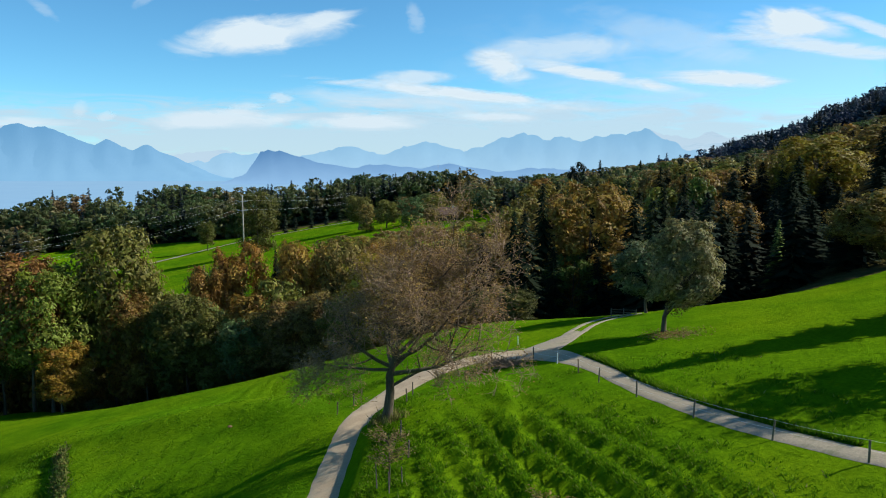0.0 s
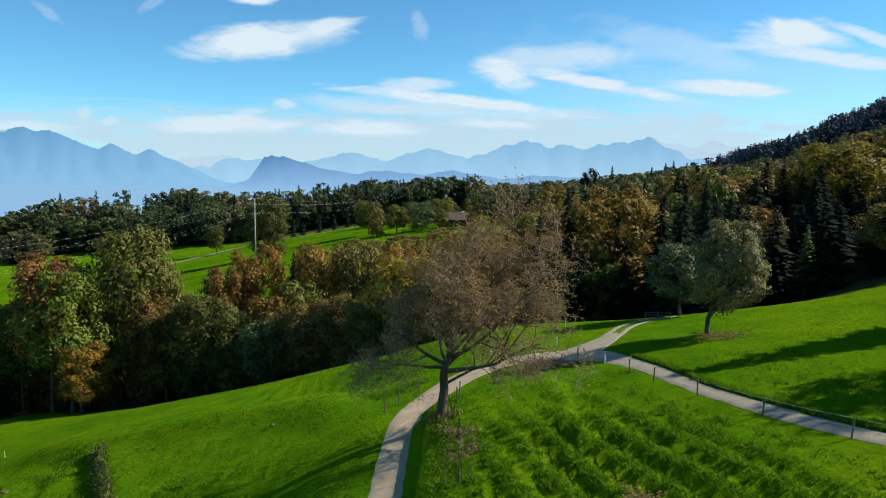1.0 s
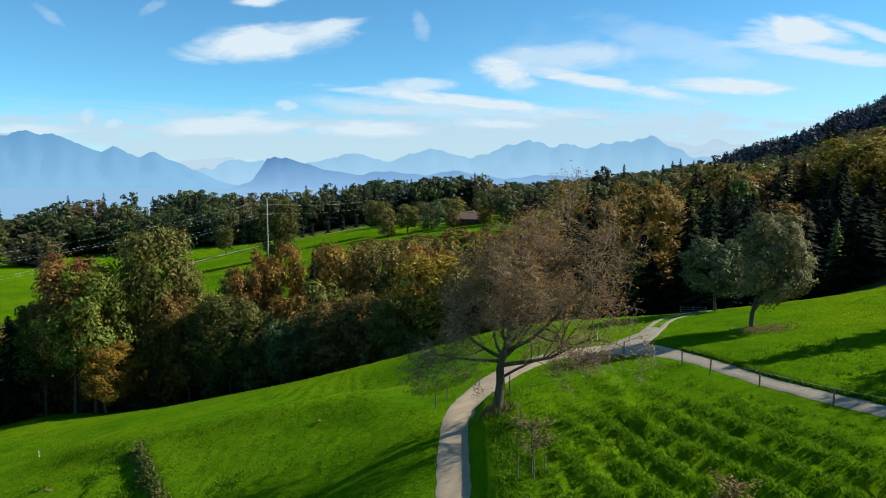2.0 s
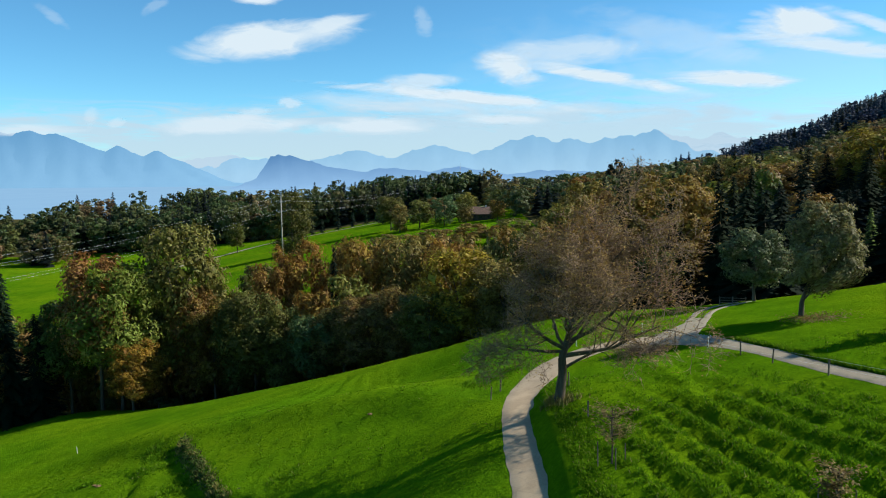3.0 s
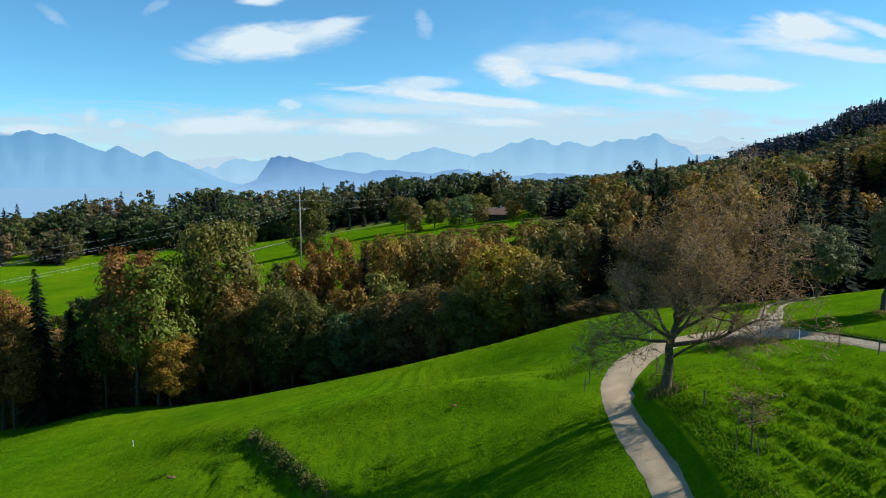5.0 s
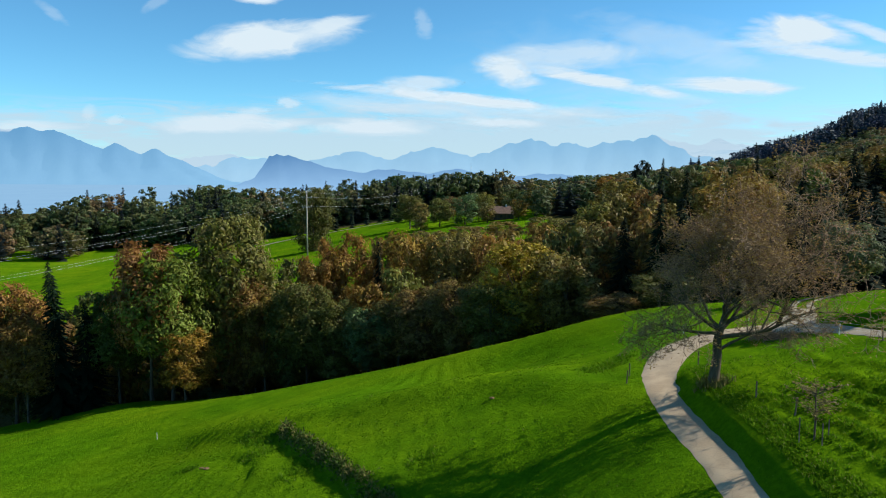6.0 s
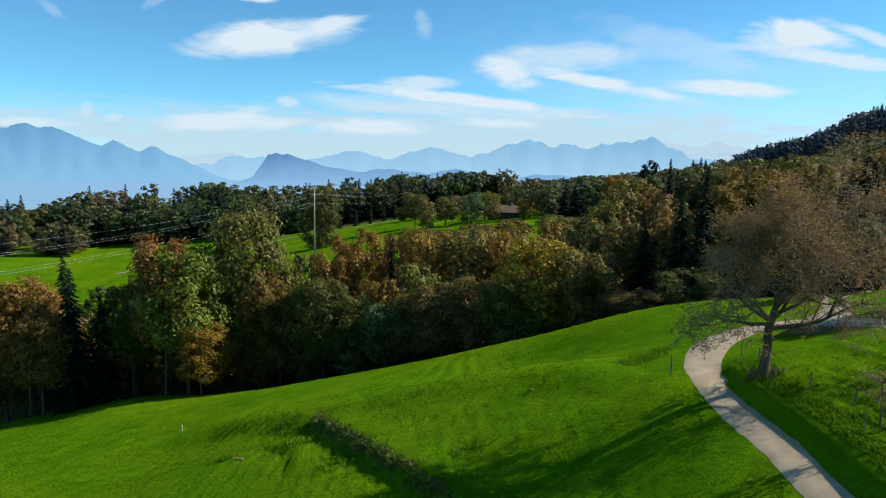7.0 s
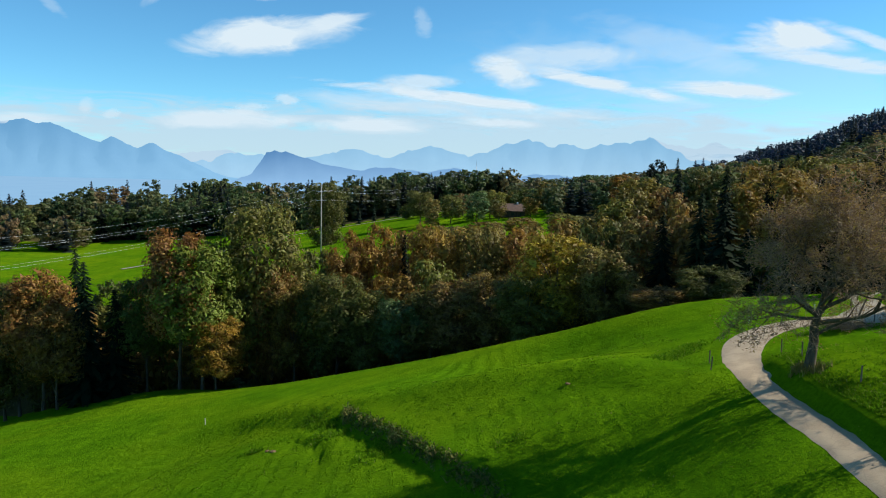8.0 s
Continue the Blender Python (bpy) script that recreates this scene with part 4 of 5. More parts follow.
attr = me.color_attributes.new("species_haze", "FLOAT_COLOR", "POINT")
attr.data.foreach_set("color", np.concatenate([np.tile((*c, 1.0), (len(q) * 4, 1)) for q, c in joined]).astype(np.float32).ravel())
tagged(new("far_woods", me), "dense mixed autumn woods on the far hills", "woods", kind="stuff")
plant("column", -84.0, 332, 28, 18, "green", "trees of the far meadow", where=" standing tall in the far meadow")
plant("near", -132, 411, 17, 9.5, "green", "trees of the far meadow", where=" alone in the far meadow")
plant("near", -42, 368, 17, 15, "olive", "trees of the far meadow", where=" alone on the far meadow")
plant("mid", -20, 395, 12, 10, "brown", "trees of the far meadow", where=" in the far orchard")
plant("mid", -4, 372, 12, 10, "olive", "trees of the far meadow", where=" in the far orchard")
for x, y in ((-36, 344), (-27, 352), (-15, 346), (-8, 356), (-22, 410), (-10, 418), (16, 408), (26, 372), (31, 398), (-3, 436), (12, 440), (38, 415)):
    plant("mid", x, y, wood_rng.uniform(9, 14), wood_rng.uniform(9, 12), wood_rng.choice(["olive", "brown", "green", "grey"]), "trees of the far orchard", where=" in the far orchard")
for i in range(22):
    plant("mid", -52 + 5.4 * i + wood_rng.uniform(-2, 2), 436 - 0.25 * i + wood_rng.uniform(-8, 8), wood_rng.uniform(6, 9), wood_rng.uniform(7, 10), wood_rng.choice(["olive", "green", "green", "grey"]), "trees of the far hedge", where=" in the far hedge")
plant("mid", 22, 372, 15, 13, "brown", "trees of the far meadow", where=" beside the farmhouse")
plant("mid", -5, 338, 8, 8, "brown", "trees of the far orchard", where=" in front of the farmhouse")
plant("mid", 9.5, 340, 9, 8, "rust", "trees of the far orchard", where=" in front of the farmhouse")
for i in range(7):
    plant("spruce_far", -100 + 8.2 * i + wood_rng.uniform(-1.5, 1.5), 462 + 2 * i, wood_rng.uniform(9, 15), 5.5, "needle_blue", "row of young firs by the far road", where=" in a row by the far road")


# the thinning tree beside the drive
def grow_bare(seed, height):
    rng = np.random.default_rng(seed)
    stem_t, twigs, leaves, limb_list = Tubes(), Tubes(), [], []

    def branch(p, d, r, length, depth, wood):
        n = 4 if depth < 3 else 3
        pts, rad = [p], [r]
        cur, direction = p.copy(), d / np.linalg.norm(d)
        for k in range(n):
            direction = direction + rng.normal(0, 0.17 + 0.02 * depth, 3) + np.array([0, 0, 0.07 if depth > 1 else 0.10])
            direction /= np.linalg.norm(direction)
            cur = cur + direction * length / n
            pts.append(cur.copy())
            rad.append(r * (1 - 0.72 * (k + 1) / n))
        (wood if depth < 3 else twigs).path(pts, rad, 7 if depth == 0 else 5 if depth < 3 else 3)
        if depth >= 5:
            if rng.random() < 0.42 + max(p[2] - 6, 0) / 14:
                for _ in range(4):
                    leaves.append(pts[-1] + rng.normal(0, 0.16, 3))
            return
        kids = (7, 6, 6, 5, 3)[depth]
        for k in range(kids):
            t = rng.uniform(0.30, 1.0)
            i = min(int(t * n), n - 1)
            f = t * n - i
            q = pts[i] * (1 - f) + pts[i + 1] * f
            axis = pts[i + 1] - pts[i]
            axis /= np.linalg.norm(axis)
            side = np.cross(axis, rng.normal(0, 1, 3))
            side /= np.linalg.norm(side)
            nd = axis * rng.uniform(0.35, 0.9) + side * rng.uniform(0.6, 1.0)
            branch(q, nd, max(rad[i] * rng.uniform(0.42, 0.62), 0.020), length * rng.uniform(0.42, 0.66), depth + 1, wood)

    # trunk
    stem = [np.array(p, float) for p in ((0.0, 0, -0.6), (0.05, 0, 0.5), (0.25, 0.05, 2.2), (0.20, 0.05, 3.4), (0.75, 0.1, 5.4), (1.1, 0.2, 7.0), (1.7, 0.1, 8.8))]
    stem_t.path(stem, [0.60, 0.40, 0.33, 0.30, 0.20, 0.13, 0.05], 9)
    # main limbs: height on the trunk, bearing, rise, length, girth
    for z, a, rise, length, r in ((2.6, 10, 0.04, 5.0, 0.13), (3.9, 176, 0.06, 5.4, 0.15), (3.6, 8, 0.12, 7.6, 0.20), (4.1, 200, 0.50, 5.4, 0.17), (4.0, 50, 0.55, 6.2, 0.16),
                                  (4.8, 285, 1.0, 4.8, 0.14), (4.2, 130, 0.75, 5.0, 0.15), (4.6, 345, 0.65, 8.0, 0.17), (4.8, 25, 0.60, 8.2, 0.16), (5.2, 225, 0.95, 5.0, 0.14),
                                  (5.8, 80, 0.9, 5.2, 0.13), (6.0, 325, 0.8, 6.6, 0.13), (6.4, 10, 0.7, 7.2, 0.12), (6.8, 165, 0.9, 5.0, 0.11), (7.4, 60, 1.1, 4.2, 0.09), (7.6, 240, 1.1, 3.8, 0.08), (8.0, 0, 0.9, 4.6, 0.08)):
        i = int(np.searchsorted([s[2] for s in stem], z)) - 1
        f = (z - stem[i][2]) / (stem[i + 1][2] - stem[i][2])
        p = stem[i] * (1 - f) + stem[i + 1] * f
        limb_list.append(Tubes())
        branch(p, np.array([math.cos(radians(a)), math.sin(radians(a)), rise]), r, length * height / 13.5, 1, limb_list[-1])
    lv = np.array(leaves)
    return stem_t, limb_list, twigs, lv, rng


wood_t, limb_ts, twig_t, leaf_p, brng = grow_bare(4, 13.3)
bare = tagged(new("bare_tree"), "old gnarled fruit tree with nearly bare brown crown beside the road", "tree")
bare.matrix_basis = pose(-4.2, 53.6, lz(-4.2, 53.6) - 0.05)
part("trunk", wood_t.mesh("trunk", BARK), bare, "dark rough bark")
for limb_t in limb_ts:
    part("limb", limb_t.mesh("limb", BARK), bare)
part("brushy_outer_crown", twig_t.mesh("brushy_outer_crown", TWIG), bare, "fine bare brown twigs")["kind"] = "stuff"
c = part("crown", quads_mesh("crown", leaf_quads(leaf_p, np.tile((0, 0, 1.0), (len(leaf_p), 1)), 0.155, brng), LEAF), bare, "sparse withered brown leaves")
c.color = (0.34, 0.22, 0.07, 1)

# the fruit tree on the slope above the path
trunk, crown = broadleaf_meshes(207, 11.0, 6.9, 36, 12000, 0.25, 0.28, 0.46, 16, 0.25, 10, 0.25)
for me in (trunk, crown):
    for v in me.vertices:
        lean = step(2.2, 5.0, v.co.z)
        v.co.x, v.co.y = v.co.x + 1.7 * lean, v.co.y - 0.6 * lean
solo = tagged(new("fruit_tree"), "round-crowned grey-green fruit tree alone on the slope", "tree")
solo.matrix_basis = pose(21.4, 70.3, lz(21.4, 70.3) - 0.05)
part("trunk", trunk, solo)
c = part("crown", crown, solo)
c.color = (0.215, 0.200, 0.080, 1)
# trees outside the view whose shade falls on the slope
plant("spruce", 53.0, 62.6, 23.0, 12, "needle", "trees on the upper slope", where=" on the upper slope")
plant("near", 45.5, 47.5, 15.5, 11, "olive", "trees on the upper slope", where=" on the upper slope")


# ---- fences, posts and markers ----
def post_mesh(name, h, r, mat, top=0.02):
    tb = Tubes()
    tb.bar((0, 0, -0.3), (0.01, 0, h - top), r * 1.05, r, 8)
    tb.bar((0.01, 0, h - top), (0.01, 0, h), r, r * 0.7, 8, True)
    return tb.mesh(name, mat, False)


POST = post_mesh("fence_post", 1.15, 0.055, POST_WOOD)
WHITE_POST = post_mesh("marker_post", 0.95, 0.04, WHITE_PAINT)
STAKE = post_mesh("stake", 1.3, 0.035, POST_WOOD)
PATH_POSTS = [(4.7, 69.3), (8.4, 67.0), (10.0, 63.0), (11.0, 58.4), (11.8, 54.4), (13.3, 49.2), (15.2, 43.3), (17.6, 38.0), (20.2, 33.6), (23.2, 29.4), (27.0, 24.6)]
for i, (x, y) in enumerate(PATH_POSTS):
    ob = new("fence_post", WHITE_POST if i == 2 else POST)
    ob.matrix_basis = pose(x, y, lz(x, y), tree_rng.uniform(-3, 3), tree_rng.uniform(-3, 3), tree_rng.uniform(0, 90))
    tagged(ob, "white-topped fence post beside the gravel path" if i == 2 else "weathered round wooden fence post beside the gravel path", "post", "posts of the path fence")
for x, y in ((-7.9, 63.3), (-2.6, 61.4), (-2.9, 49.1), (-2.2, 45.0), (-2.9, 57.3), (-8.9, 60.2)):
    ob = new("fence_post", POST)
    ob.matrix_basis = pose(x, y, lz(x, y), tree_rng.uniform(-4, 4), tree_rng.uniform(-4, 4), 0)
    tagged(ob, "short weathered wooden post in the grass by the road", "post", "posts by the road")
for x, y in ((8.0, 77.0), (1.0, 76.6), (-61.8, 94.0)):
    ob = new("marker_post", WHITE_POST)
    ob.matrix_basis = pose(x, y, lz(x, y), 2, -2, 0)
    tagged(ob, "thin white marker post standing in the grass", "marker post", "white marker posts")
for i in range(9):
    x = -118 + 9.5 * i
    y = wood_edge(x) - 9
    ob = new("fence_post", POST)
    ob.matrix_basis = pose(x, y, lz(x, y), tree_rng.uniform(-3, 3), tree_rng.uniform(-3, 3), 0)
    tagged(ob, "wooden fence post at the lower edge of the pasture", "post", "posts at the lower pasture edge")


def sagging(a, b, sag, r, n=14, sides=4):
    tb = Tubes()
    a, b = np.array(a, float), np.array(b, float)
    pts = [a + (b - a) * k / n - np.array([0, 0, sag * 4 * (k / n) * (1 - k / n)]) for k in range(n + 1)]
    tb.path(pts, [r] * (n + 1), sides)
    return tb


for h in (0.62, 1.12):
    tb = Tubes()
    for (ax, ay), (bx, by) in zip(PATH_POSTS[:-1], PATH_POSTS[1:]):
        s = sagging((ax, ay, lz(ax, ay) + h), (bx, by, lz(bx, by) + h), 0.05, 0.006, 4, 4)
        k = len(tb.v)
        tb.v += s.v
        tb.f += [tuple(k + i for i in f) for f in s.f]
    tagged(new("fence_wire", tb.mesh("fence_wire", WIRE)), "thin grey fence wire strung between the path posts", "wire", "wires of the path fence")

# gate where the track enters the wood
gate = tagged(new("gate"), "weathered wooden field gate at the end of the track", "gate")
gx0, gy0 = 22.3, 90.0
gate.matrix_basis = pose(gx0, gy0, lz(gx0, gy0) - 0.2, 0, 0, -12)
for x in (-1.4, 0.1, 1.6):
    tb = Tubes()
    tb.bar((x, 0, -0.6), (x, 0, 1.1), 0.07, 0.06, 8, True)
    part("gate_post", tb.mesh("gate_post", POST_WOOD, False), gate)
for z in (0.35, 0.65, 0.95):
    bm = bmesh.new()
    box(bm, -1.4, 1.6, -0.09, -0.05, z - 0.03, z + 0.03)
    part("rail", done(bm, "rail", POST_WOOD), gate)


# ---- power line ----
def wooden_pole(x, y, top):
    root = tagged(new("power_pole"), "slim weathered power pole with crossarms carrying wires", "power pole", "poles of the power line")
    z = lz(x, y)
    root.matrix_basis = pose(x, y, z, 0, 0, 13)
    h = top - z
    tb = Tubes()
    tb.bar((0, 0, -0.5), (0, 0, h), 0.30, 0.20, 8, True)
    part("pole", tb.mesh("pole", PALE_WOOD), root)
    for dz, half, hooks in ((0.6, 0.5, (0.0,)), (2.6, 1.9, (-1.8, 1.8)), (6.2, 1.9, (-1.8, 1.8))):
        bm = bmesh.new()
        box(bm, -half, half, -0.10, 0.10, h - dz - 0.12, h - dz + 0.12)
        arm = part("crossarm", done(bm, "crossarm", STEEL), root)
        for px in hooks:
            tb = Tubes()
            tb.bar((px, 0, h - dz + 0.12), (px, 0, h - dz + 0.55), 0.10, 0.06, 6, True)
            part("insulator", tb.mesh("insulator", WHITE_PAINT), arm)
    m = root.matrix_basis
    return [m @ Vector((px, 0, h - dz + 0.55)) for dz, px in ((0.6, 0), (2.6, -1.8), (2.6, 1.8), (6.2, -1.8), (6.2, 1.8))]


def lattice_pylon(x, y, top):
    root = tagged(new("pylon"), "grey steel lattice pylon with two crossarms", "pylon")
    z = lz(x, y)
    root.matrix_basis = pose(x, y, z, 0, 0, 13)
    h = top - z
    half = lambda s: 1.5 * (1 - s) + 0.35 * s
    for sx in (-1, 1):
        for sy in (-1, 1):
            tb = Tubes()
            tb.bar((sx * half(0), sy * half(0), -0.3), (sx * half(1), sy * half(1), h), 0.14, 0.10, 5)
            part("leg", tb.mesh("leg", STEEL), root)
    for k in range(9):
        tb = Tubes()
        s0, s1 = k / 9, (k + 1) / 9
        a, b = half(s0), half(s1)
        for p, q in (((-a, -a), (b, -b)), ((a, -a), (-b, -b)), ((a, -a), (b, b)), ((a, a), (b, -b)), ((a, a), (-b, b)), ((-a, a), (b, b)), ((-a, a), (-b, -b)), ((-a, -a), (-b, b))):
            tb.bar((*p, s0 * h), (*q, s1 * h), 0.06, 0.06, 4)
        part("brace", tb.mesh("brace", STEEL), root)
    ends = []
    for dz, w in ((1.6, 3.2), (4.6, 4.2)):
        tb = Tubes()
        tb.bar((-w, 0, h - dz), (w, 0, h - dz), 0.13, 0.13, 5, True)
        tb.bar((-w, 0, h - dz), (0, 0, h - dz + 1.1), 0.08, 0.08, 4)
        tb.bar((w, 0, h - dz), (0, 0, h - dz + 1.1), 0.08, 0.08, 4)
        part("crossarm", tb.mesh("crossarm", STEEL), root)
        ends += [root.matrix_basis @ Vector((px, 0, h - dz)) for px in ((-w, 0.0, w) if dz < 3 else (-w, w))]
    return ends


ends_a = lattice_pylon(-24.2, 521, 13.0)
ends_b = wooden_pole(-78.5, 289, 8.6)
ends_c = wooden_pole(-131, 62, 3.5)
for a, b, c in zip(ends_a, ends_b, ends_c):
    for p, q, sag in ((a, b, 5.5), (b, c, 5.0)):
        tagged(new("power_line", sagging(p, q, sag, 0.010, 24).mesh("power_line", WIRE)), "thin pale power line sagging across the valley", "power line", "lines between the poles")

# radio mast behind the meadow
mast = tagged(new("mast"), "slender grey mast among far trees", "mast")
mast.matrix_basis = pose(-4, 600, lz(-4, 600))
tb = Tubes()
tb.bar((0, 0, -0.5), (0, 0, 27), 0.35, 0.15, 6, True)
part("pole", tb.mesh("pole", STEEL), mast)
tb = Tubes()
tb.bar((0, 0, 27), (0, 0, 31), 0.08, 0.04, 5, True)
part("antenna", tb.mesh("antenna", STEEL), mast)


# ---- houses ----
def house(x, y, w, d, h, roof_h, turn, walls, label, overhang=0.9, windows=3):
    root = tagged(new("house"), label, "house")
    root.matrix_basis = pose(x, y, lz(x, y) - 0.1, 0, 0, turn)
    bm = bmesh.new()
    box(bm, -w / 2, w / 2, -d / 2, d / 2, 0, h)
    part("wall", done(bm, "wall", walls), root)
    bm = bmesh.new()
    o = overhang
    ring = []
    for z, lift in ((h - 0.15, 0.0), (h + 0.1, 0.0)):
        ring.append([bm.verts.new((sx * (w / 2 + o), sy * (d / 2 + o), z)) for sx, sy in ((-1, -1), (1, -1), (1, 1), (-1, 1))])
    r0 = bm.verts.new((-w / 2 + d * 0.22, 0, h + roof_h))
    r1 = bm.verts.new((w / 2 - d * 0.22, 0, h + roof_h))
    bm.faces.new(list(reversed(ring[0])))
    for k in range(4):
        bm.faces.new((ring[0][k], ring[0][(k + 1) % 4], ring[1][(k + 1) % 4], ring[1][k]))
    a, b, c, e = ring[1]
    bm.faces.new((a, b, r1, r0))
    bm.faces.new((b, c, r1))
    bm.faces.new((c, e, r0, r1))
    bm.faces.new((e, a, r0))
    roof = part("roof", done(bm, "roof", ROOF_TILE), root)
    bm = bmesh.new()
    box(bm, w * 0.15, w * 0.15 + 0.8, -0.4, 0.4, h + roof_h * 0.5, h + roof_h + 0.7)
    part("chimney", done(bm, "chimney", PLASTER), roof)
    for k in range(windows):
        cx = -w / 2 + w * (k + 0.5) / windows
        bm = bmesh.new()
        box(bm, cx - 0.55, cx + 0.55, -d / 2 - 0.03, -d / 2 + 0.05, h * 0.35, h * 0.35 + 1.3)
        part("window", done(bm, "window", GLASS_DARK), root)
    bm = bmesh.new()
    box(bm, w * 0.34, w * 0.34 + 1.1, -d / 2 - 0.035, -d / 2 + 0.05, 0, 2.05)
    part("door", done(bm, "door", BARN_WOOD), root)
    return root


house(2.5, 352, 12, 8, 3.0, 3.4, -6, BARN_WOOD, "old dark wooden farmhouse with a wide brown roof")
house(21, 640, 9, 8, 4.0, 3.0, 20, PLASTER, "small pale house on a far green rise")
house(46, 650, 9, 8, 4.0, 3.0, -15, PLASTER, "small pale house half hidden by far trees")
town = random.Random(3)
for i in range(14):
    x, y = town.uniform(-790, -590), town.uniform(1180, 1420)
    house(x, y, town.uniform(10, 18), town.uniform(9, 12), town.uniform(6, 11), 4, town.uniform(-40, 40), PLASTER, "pale distant house of the town by the lake", windows=2)


# ---- sapling, brushwood, rank grass ----
def sapling(x, y, h, seed):
    rng = np.random.default_rng(seed)
    root = tagged(new("sapling"), "young fruit tree with brown leaves tied to stakes", "tree", "young trees in the field")
    root.matrix_basis = pose(x, y, lz(x, y))
    tb = Tubes()
    tb.path([(0, 0, -0.2), (0.03, 0, h * 0.4), (-0.02, 0.03, h * 0.75), (0, 0, h)], [0.06, 0.05, 0.035, 0.01], 6)
    pts = []
    for k in range(34):
        z = h * rng.uniform(0.35, 0.95)
        a = rng.uniform(0, 6.28)
        l = h * 0.48 * rng.uniform(0.5, 1.1)
        e = np.array([math.cos(a) * l, math.sin(a) * l, z + l * 0.45])
        tb.bar((0, 0, z), e, 0.02, 0.006, 4)
        for s in np.linspace(0.3, 1, 22):
            pts.append(np.array([0, 0, z]) * (1 - s) + e * s + rng.normal(0, 0.10, 3))
    part("trunk", tb.mesh("trunk", BARK), root)
    pts = np.array(pts)
    c = part("crown", quads_mesh("crown", leaf_quads(pts, np.tile((0, 0, 1.0), (len(pts), 1)), 0.15, rng), LEAF), root, "sparse brown leaves")
    c.color = (0.22, 0.17, 0.06, 1)
    for dx, dy in ((-0.75, 0.2), (0.75, -0.1), (0.05, -0.8)):
        part("stake", STAKE, root, "", pose(dx, dy, 0, 2, -2, 0))
    return root


sapling(-3.1, 40.8, 3.3, 3)
sapling(4.8, 31.6, 2.2, 8)

rng = np.random.default_rng(12)
tb = Tubes()
for k in range(420):
    p = np.array([rng.normal(0, 1.5), rng.normal(0, 0.45), abs(rng.normal(0.25, 0.22))])
    d = rng.normal(0, 1, 3) * np.array([1.2, 0.7, 0.5])
    d /= np.linalg.norm(d)
    tb.bar(p - d * 0.5, p + d * 0.6, 0.022, 0.008, 4)
pile = tagged(new("brush_pile", tb.mesh("brush_pile", TWIG)), "loose heap of cut grey-brown branches beside the road", "brushwood", kind="stuff")
pile.matrix_basis = pose(5.6, 66.2, lz(5.6, 66.2), 0, 0, -8)


def blades(points, height, width, rng, per=3, lean=0.35):
    """Tufts of grass: bent, pointed blades."""
    n = len(points)
    base = np.repeat(points, per, 0) + np.concatenate([rng.normal(0, width * 0.6, (n * per, 2)), np.zeros((n * per, 1))], 1)
    h = np.repeat(height, per) * rng.uniform(0.6, 1.25, n * per)
    a = rng.uniform(0, 2 * np.pi, n * per)
    side = np.stack([np.cos(a), np.sin(a), 0 * a], -1) * (width * rng.uniform(0.6, 1.2, n * per))[:, None]
    tip = np.stack([rng.normal(0, lean, n * per) * h, rng.normal(0, lean, n * per) * h, h], -1)
    low = base - np.array([0, 0, 0.05])
    return np.stack([low - side * 0.5, low + side * 0.5, base + tip * 0.6 + side * 0.4, base + tip], 1)


rng = np.random.default_rng(21)


def scatter(n, x0, x1, y0, y1):
    x, y = rng.uniform(x0, x1, n), rng.uniform(y0, y1, n)
    d, _, w = off_road(x, y)
    keep = d > w / 2 + 0.15
    x, y = x[keep], y[keep]
    return np.stack([x, y, land(x, y)], -1)


p = scatter(52000, -6, 24, 28, 60)
f = np.array([noise.noise((a * 0.9, b * 0.9, 2)) + 0.6 * noise.noise((a * 2.1, b * 2.1, 6)) for a, b, _ in p])
r = np.sin((p[:, 0] * 0.972 + p[:, 1] * 0.234) * 2.95 + 0.7 * np.sin(p[:, 0] * 0.23 + p[:, 1] * 0.11) + 0.5 * np.sin(p[:, 1] * 0.37 - p[:, 0] * 0.2))
keep = (f + 0.45 * r * (1 - step(46, 58, p[:, 1])) > -0.15) | (rng.random(len(p)) < 0.2)
away, side, _ = off_road(p[:, 0], p[:, 1])
keep &= (away > 2.6) | (p[:, 1] > 58)
keep &= rng.random(len(p)) < 1 - 0.8 * np.clip(step(44, 54, p[:, 1]) + step(11, 17, p[:, 0]), 0, 1)
p, f, r = p[keep], f[keep], r[keep]
ob = new("grass", quads_mesh("grass", blades(p, 0.06 + 0.16 * np.clip(f + 0.3, 0, 1) + 0.09 * np.clip(r, 0, 1) * (1 - step(46, 58, p[:, 1])), 0.08, rng, 2, 0.85), BLADE))
tagged(ob, "rough tufted green grass of the field", "grass", kind="stuff")
p = scatter(30000, -62, -6, 38, 90)
f = np.array([noise.noise((a * 0.5, b * 0.5, 7)) for a, b, _ in p])
p, f = p[f > -0.1], f[f > -0.1]
ob = new("grass", quads_mesh("grass", blades(p, 0.05 + 0.08 * (f + 0.1), 0.075, rng, 2, 0.9), BLADE))
tagged(ob, "short grazed green grass of the sloping pasture", "grass", kind="stuff")

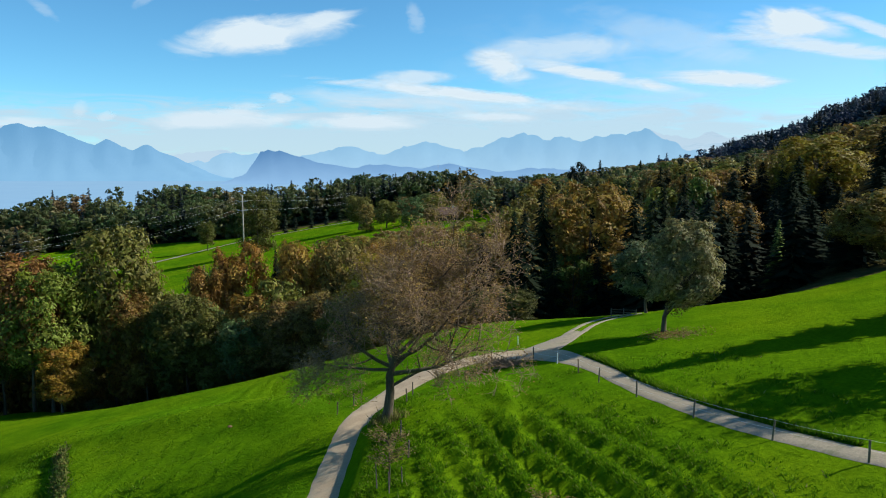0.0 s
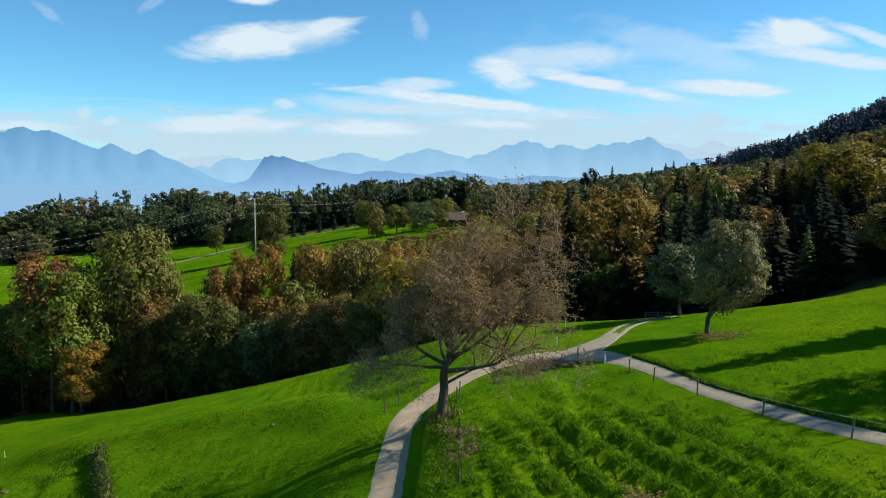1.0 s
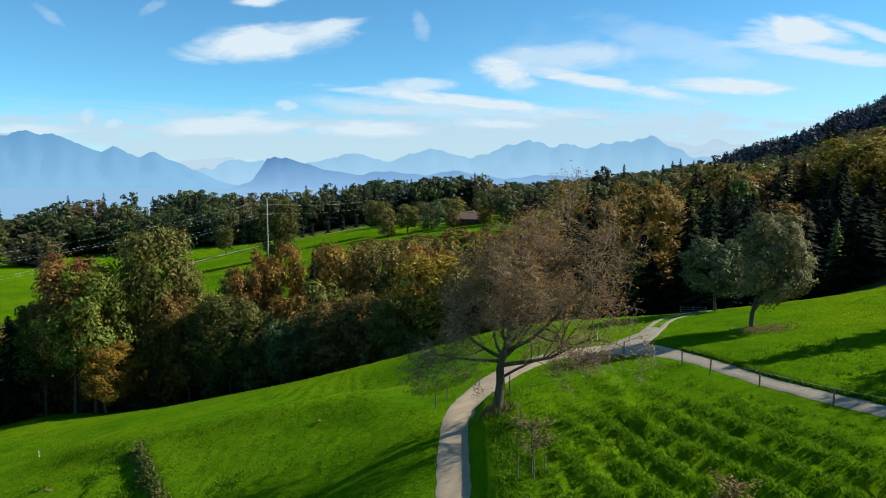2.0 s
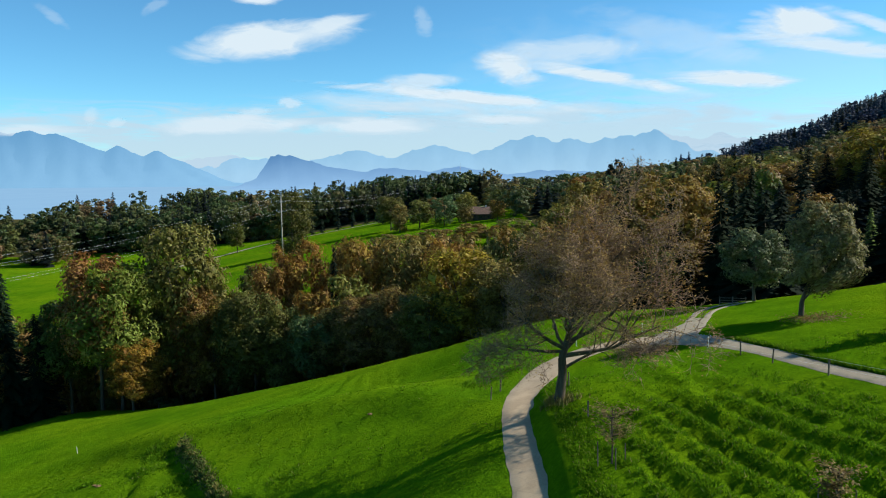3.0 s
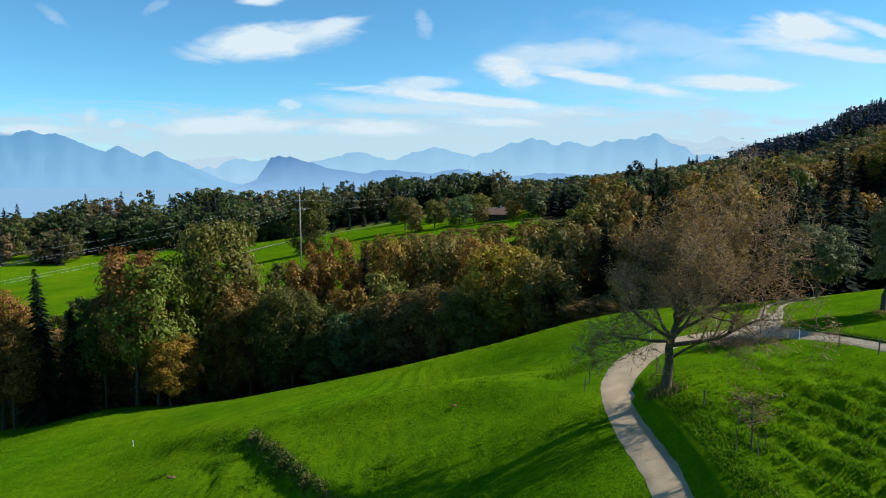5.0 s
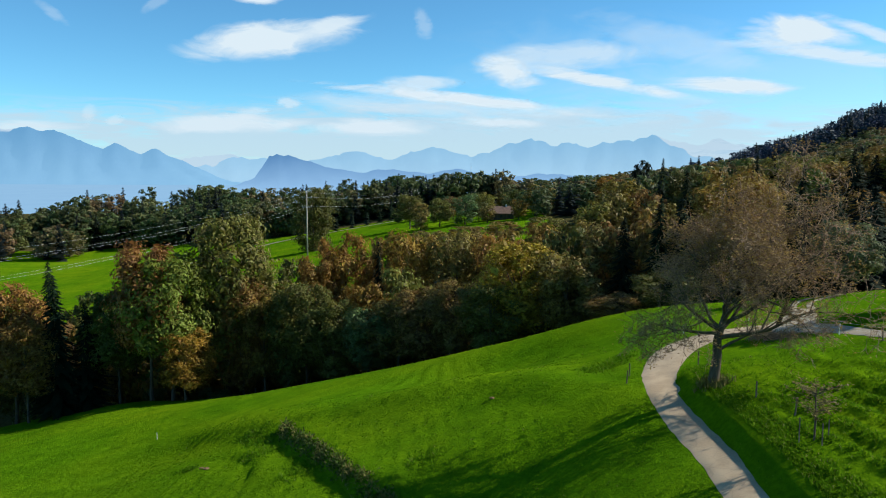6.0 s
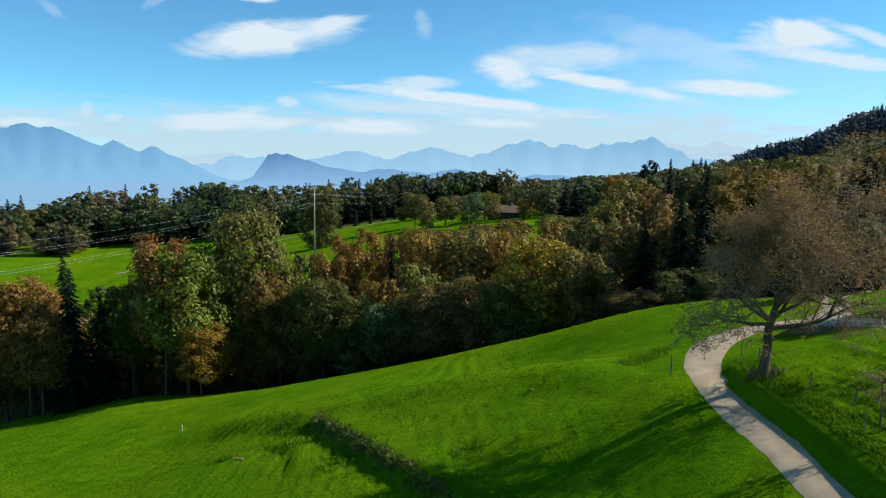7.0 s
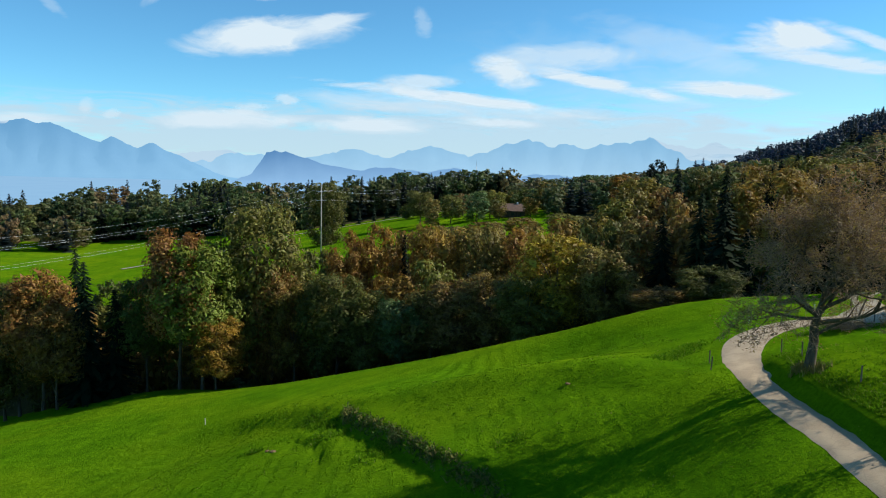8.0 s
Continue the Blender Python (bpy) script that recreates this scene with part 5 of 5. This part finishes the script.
# rank growth on the bank
n = 2600
dx, dy = BANK_B[0] - BANK_A[0], BANK_B[1] - BANK_A[1]
t = rng.uniform(0, 0.92, n)
o = rng.normal(0.05, 0.34, n) + 0.25 * np.sin(t * 40) * t
L = math.hypot(dx, dy)
x, y = BANK_A[0] + dx * t - dy / L * o, BANK_A[1] + dy * t + dx / L * o
p = np.stack([x, y, land(x, y)], -1)
clump = np.array([0.35 + 1.5 * max(noise.noise((a * 0.55, c * 0.55, 4)) + 0.25, 0) for a, c in zip(x, y)])
ob = new("weeds", quads_mesh("weeds", blades(p[: n // 2], rng.uniform(0.15, 0.40, n // 2) * clump[: n // 2], 0.10, rng, 3, 0.8), DRY_GRASS))
tagged(ob, "tall dry yellowed grass along the pasture bank", "weeds", kind="stuff")
q = p[n // 2:] + np.stack([rng.normal(0, 0.2, n - n // 2), rng.normal(0, 0.2, n - n // 2), rng.uniform(0.0, 0.42, n - n // 2) * clump[n // 2:]], -1)
ob = new("weeds", quads_mesh("weeds", leaf_quads(q, rng.normal(0, 1, q.shape), 0.24, rng), LEAF))
ob.color = (0.06, 0.10, 0.010, 1)
tagged(ob, "low dark green bramble growth along the pasture bank", "weeds", kind="stuff")
# taller grass on the bank of the drive
n = 2600
y = rng.uniform(30, 60, n)
x = np.interp(y, ROAD_LINE[:, 1][:60], ROAD_LINE[:, 0][:60]) + 2.6 + np.abs(rng.normal(0, 0.9, n))
p = np.stack([x, y, land(x, y)], -1)
ob = new("grass", quads_mesh("grass", blades(p, rng.uniform(0.08, 0.20, n), 0.10, rng, 3, 0.8), BLADE))
tagged(ob, "long uncut green grass on the road bank", "grass", kind="stuff")
# long grass above the path
n = 3200
k = rng.uniform(0, 1, n)
line = ROAD_LINE[104:150]
i = (k * (len(line) - 2)).astype(int)
a, c = line[i], line[i + 1]
d = c[:, :2] - a[:, :2]
d /= np.linalg.norm(d, axis=1, keepdims=True)
s = -(a[:, 2] / 2 + 0.15 + np.abs(rng.normal(0, 0.25, n)))
f = rng.uniform(0, 1, n)[:, None]
xy = a[:, :2] * (1 - f) + c[:, :2] * f + np.stack([d[:, 1], -d[:, 0]], -1) * s[:, None]
p = np.stack([xy[:, 0], xy[:, 1], land(xy[:, 0], xy[:, 1])], -1)
ob = new("grass", quads_mesh("grass", blades(p, rng.uniform(0.15, 0.38, n), 0.09, rng, 3, 0.5), BLADE))
tagged(ob, "long green grass fringe along the gravel path", "grass", kind="stuff")

# rank tufts in the pasture
for cx, cy, r, n in ((-44.6, 78.5, 1.5, 260), (-43.2, 75.5, 1.3, 260), (-42.0, 71.5, 1.5, 260), (-50.0, 72.8, 0.9, 120), (-36.5, 63.5, 1.8, 260),
                     (-10.0, 68.6, 1.3, 240), (-8.0, 70.0, 1.2, 240), (-6.3, 71.8, 0.9, 140), (-25.5, 57.0, 1.2, 120)):
    x, y = cx + rng.normal(0, r * 0.6, n), cy + rng.normal(0, r * 0.6, n)
    ob = new("weeds", quads_mesh("weeds", blades(np.stack([x, y, land(x, y)], -1), rng.uniform(0.10, 0.32, n), 0.11, rng, 3, 0.8), BLADE))
    tagged(ob, "dark rank grass tuft left standing in the pasture", "weeds", kind="stuff")


# molehills
def molehill(x, y, r, seed):
    bm = bmesh.new()
    bmesh.ops.create_icosphere(bm, subdivisions=3, radius=1.0)
    for v in bm.verts:
        k = 1 + 0.3 * noise.noise(v.co * 2.5 + Vector((seed, 0, 0))) + 0.12 * noise.noise(v.co * 7)
        v.co = Vector((v.co.x * r * k, v.co.y * r * k, max(v.co.z, -0.3) * r * 0.42 * k))
    ob = new("molehill", done(bm, "molehill", EARTH))
    ob.matrix_basis = pose(x, y, lz(x, y) + 0.05)
    return tagged(ob, "small brown molehill of loose soil in the grass", "molehill", "molehills in the pasture")


for i, (x, y, r) in enumerate(((-19.7, 65.9, 0.22), (-47.7, 70.9, 0.30), (-48.4, 71.5, 0.22))):
    molehill(x, y, r, i * 3.1)

# fallen leaves under the fruit tree, dry stalks round the old tree
n = 900
x, y = 21.6 + rng.normal(0, 1.3, n), 68.0 + rng.normal(0, 1.5, n)
p = np.stack([x, y, land(x, y) + 0.09 + rng.uniform(0, 0.08, n)], -1)
ob = new("fallen_leaves", quads_mesh("fallen_leaves", leaf_quads(p, np.tile((0, 0, 1.0), (n, 1)), 0.17, rng), LEAF))
ob.color = (0.22, 0.15, 0.06, 1)
tagged(ob, "brown fallen leaves under the fruit tree", "leaves", kind="stuff")
n = 260
a, r = rng.uniform(0, 6.28, n), np.abs(rng.normal(0.5, 0.35, n)) + 0.25
x, y = -4.2 + r * np.cos(a), 53.6 + r * np.sin(a)
ob = new("weeds", quads_mesh("weeds", blades(np.stack([x, y, land(x, y)], -1), rng.uniform(0.25, 0.75, n), 0.06, rng, 3, 0.35), DRY_GRASS))
tagged(ob, "dry yellowed stalks round the foot of the old tree", "weeds", kind="stuff")
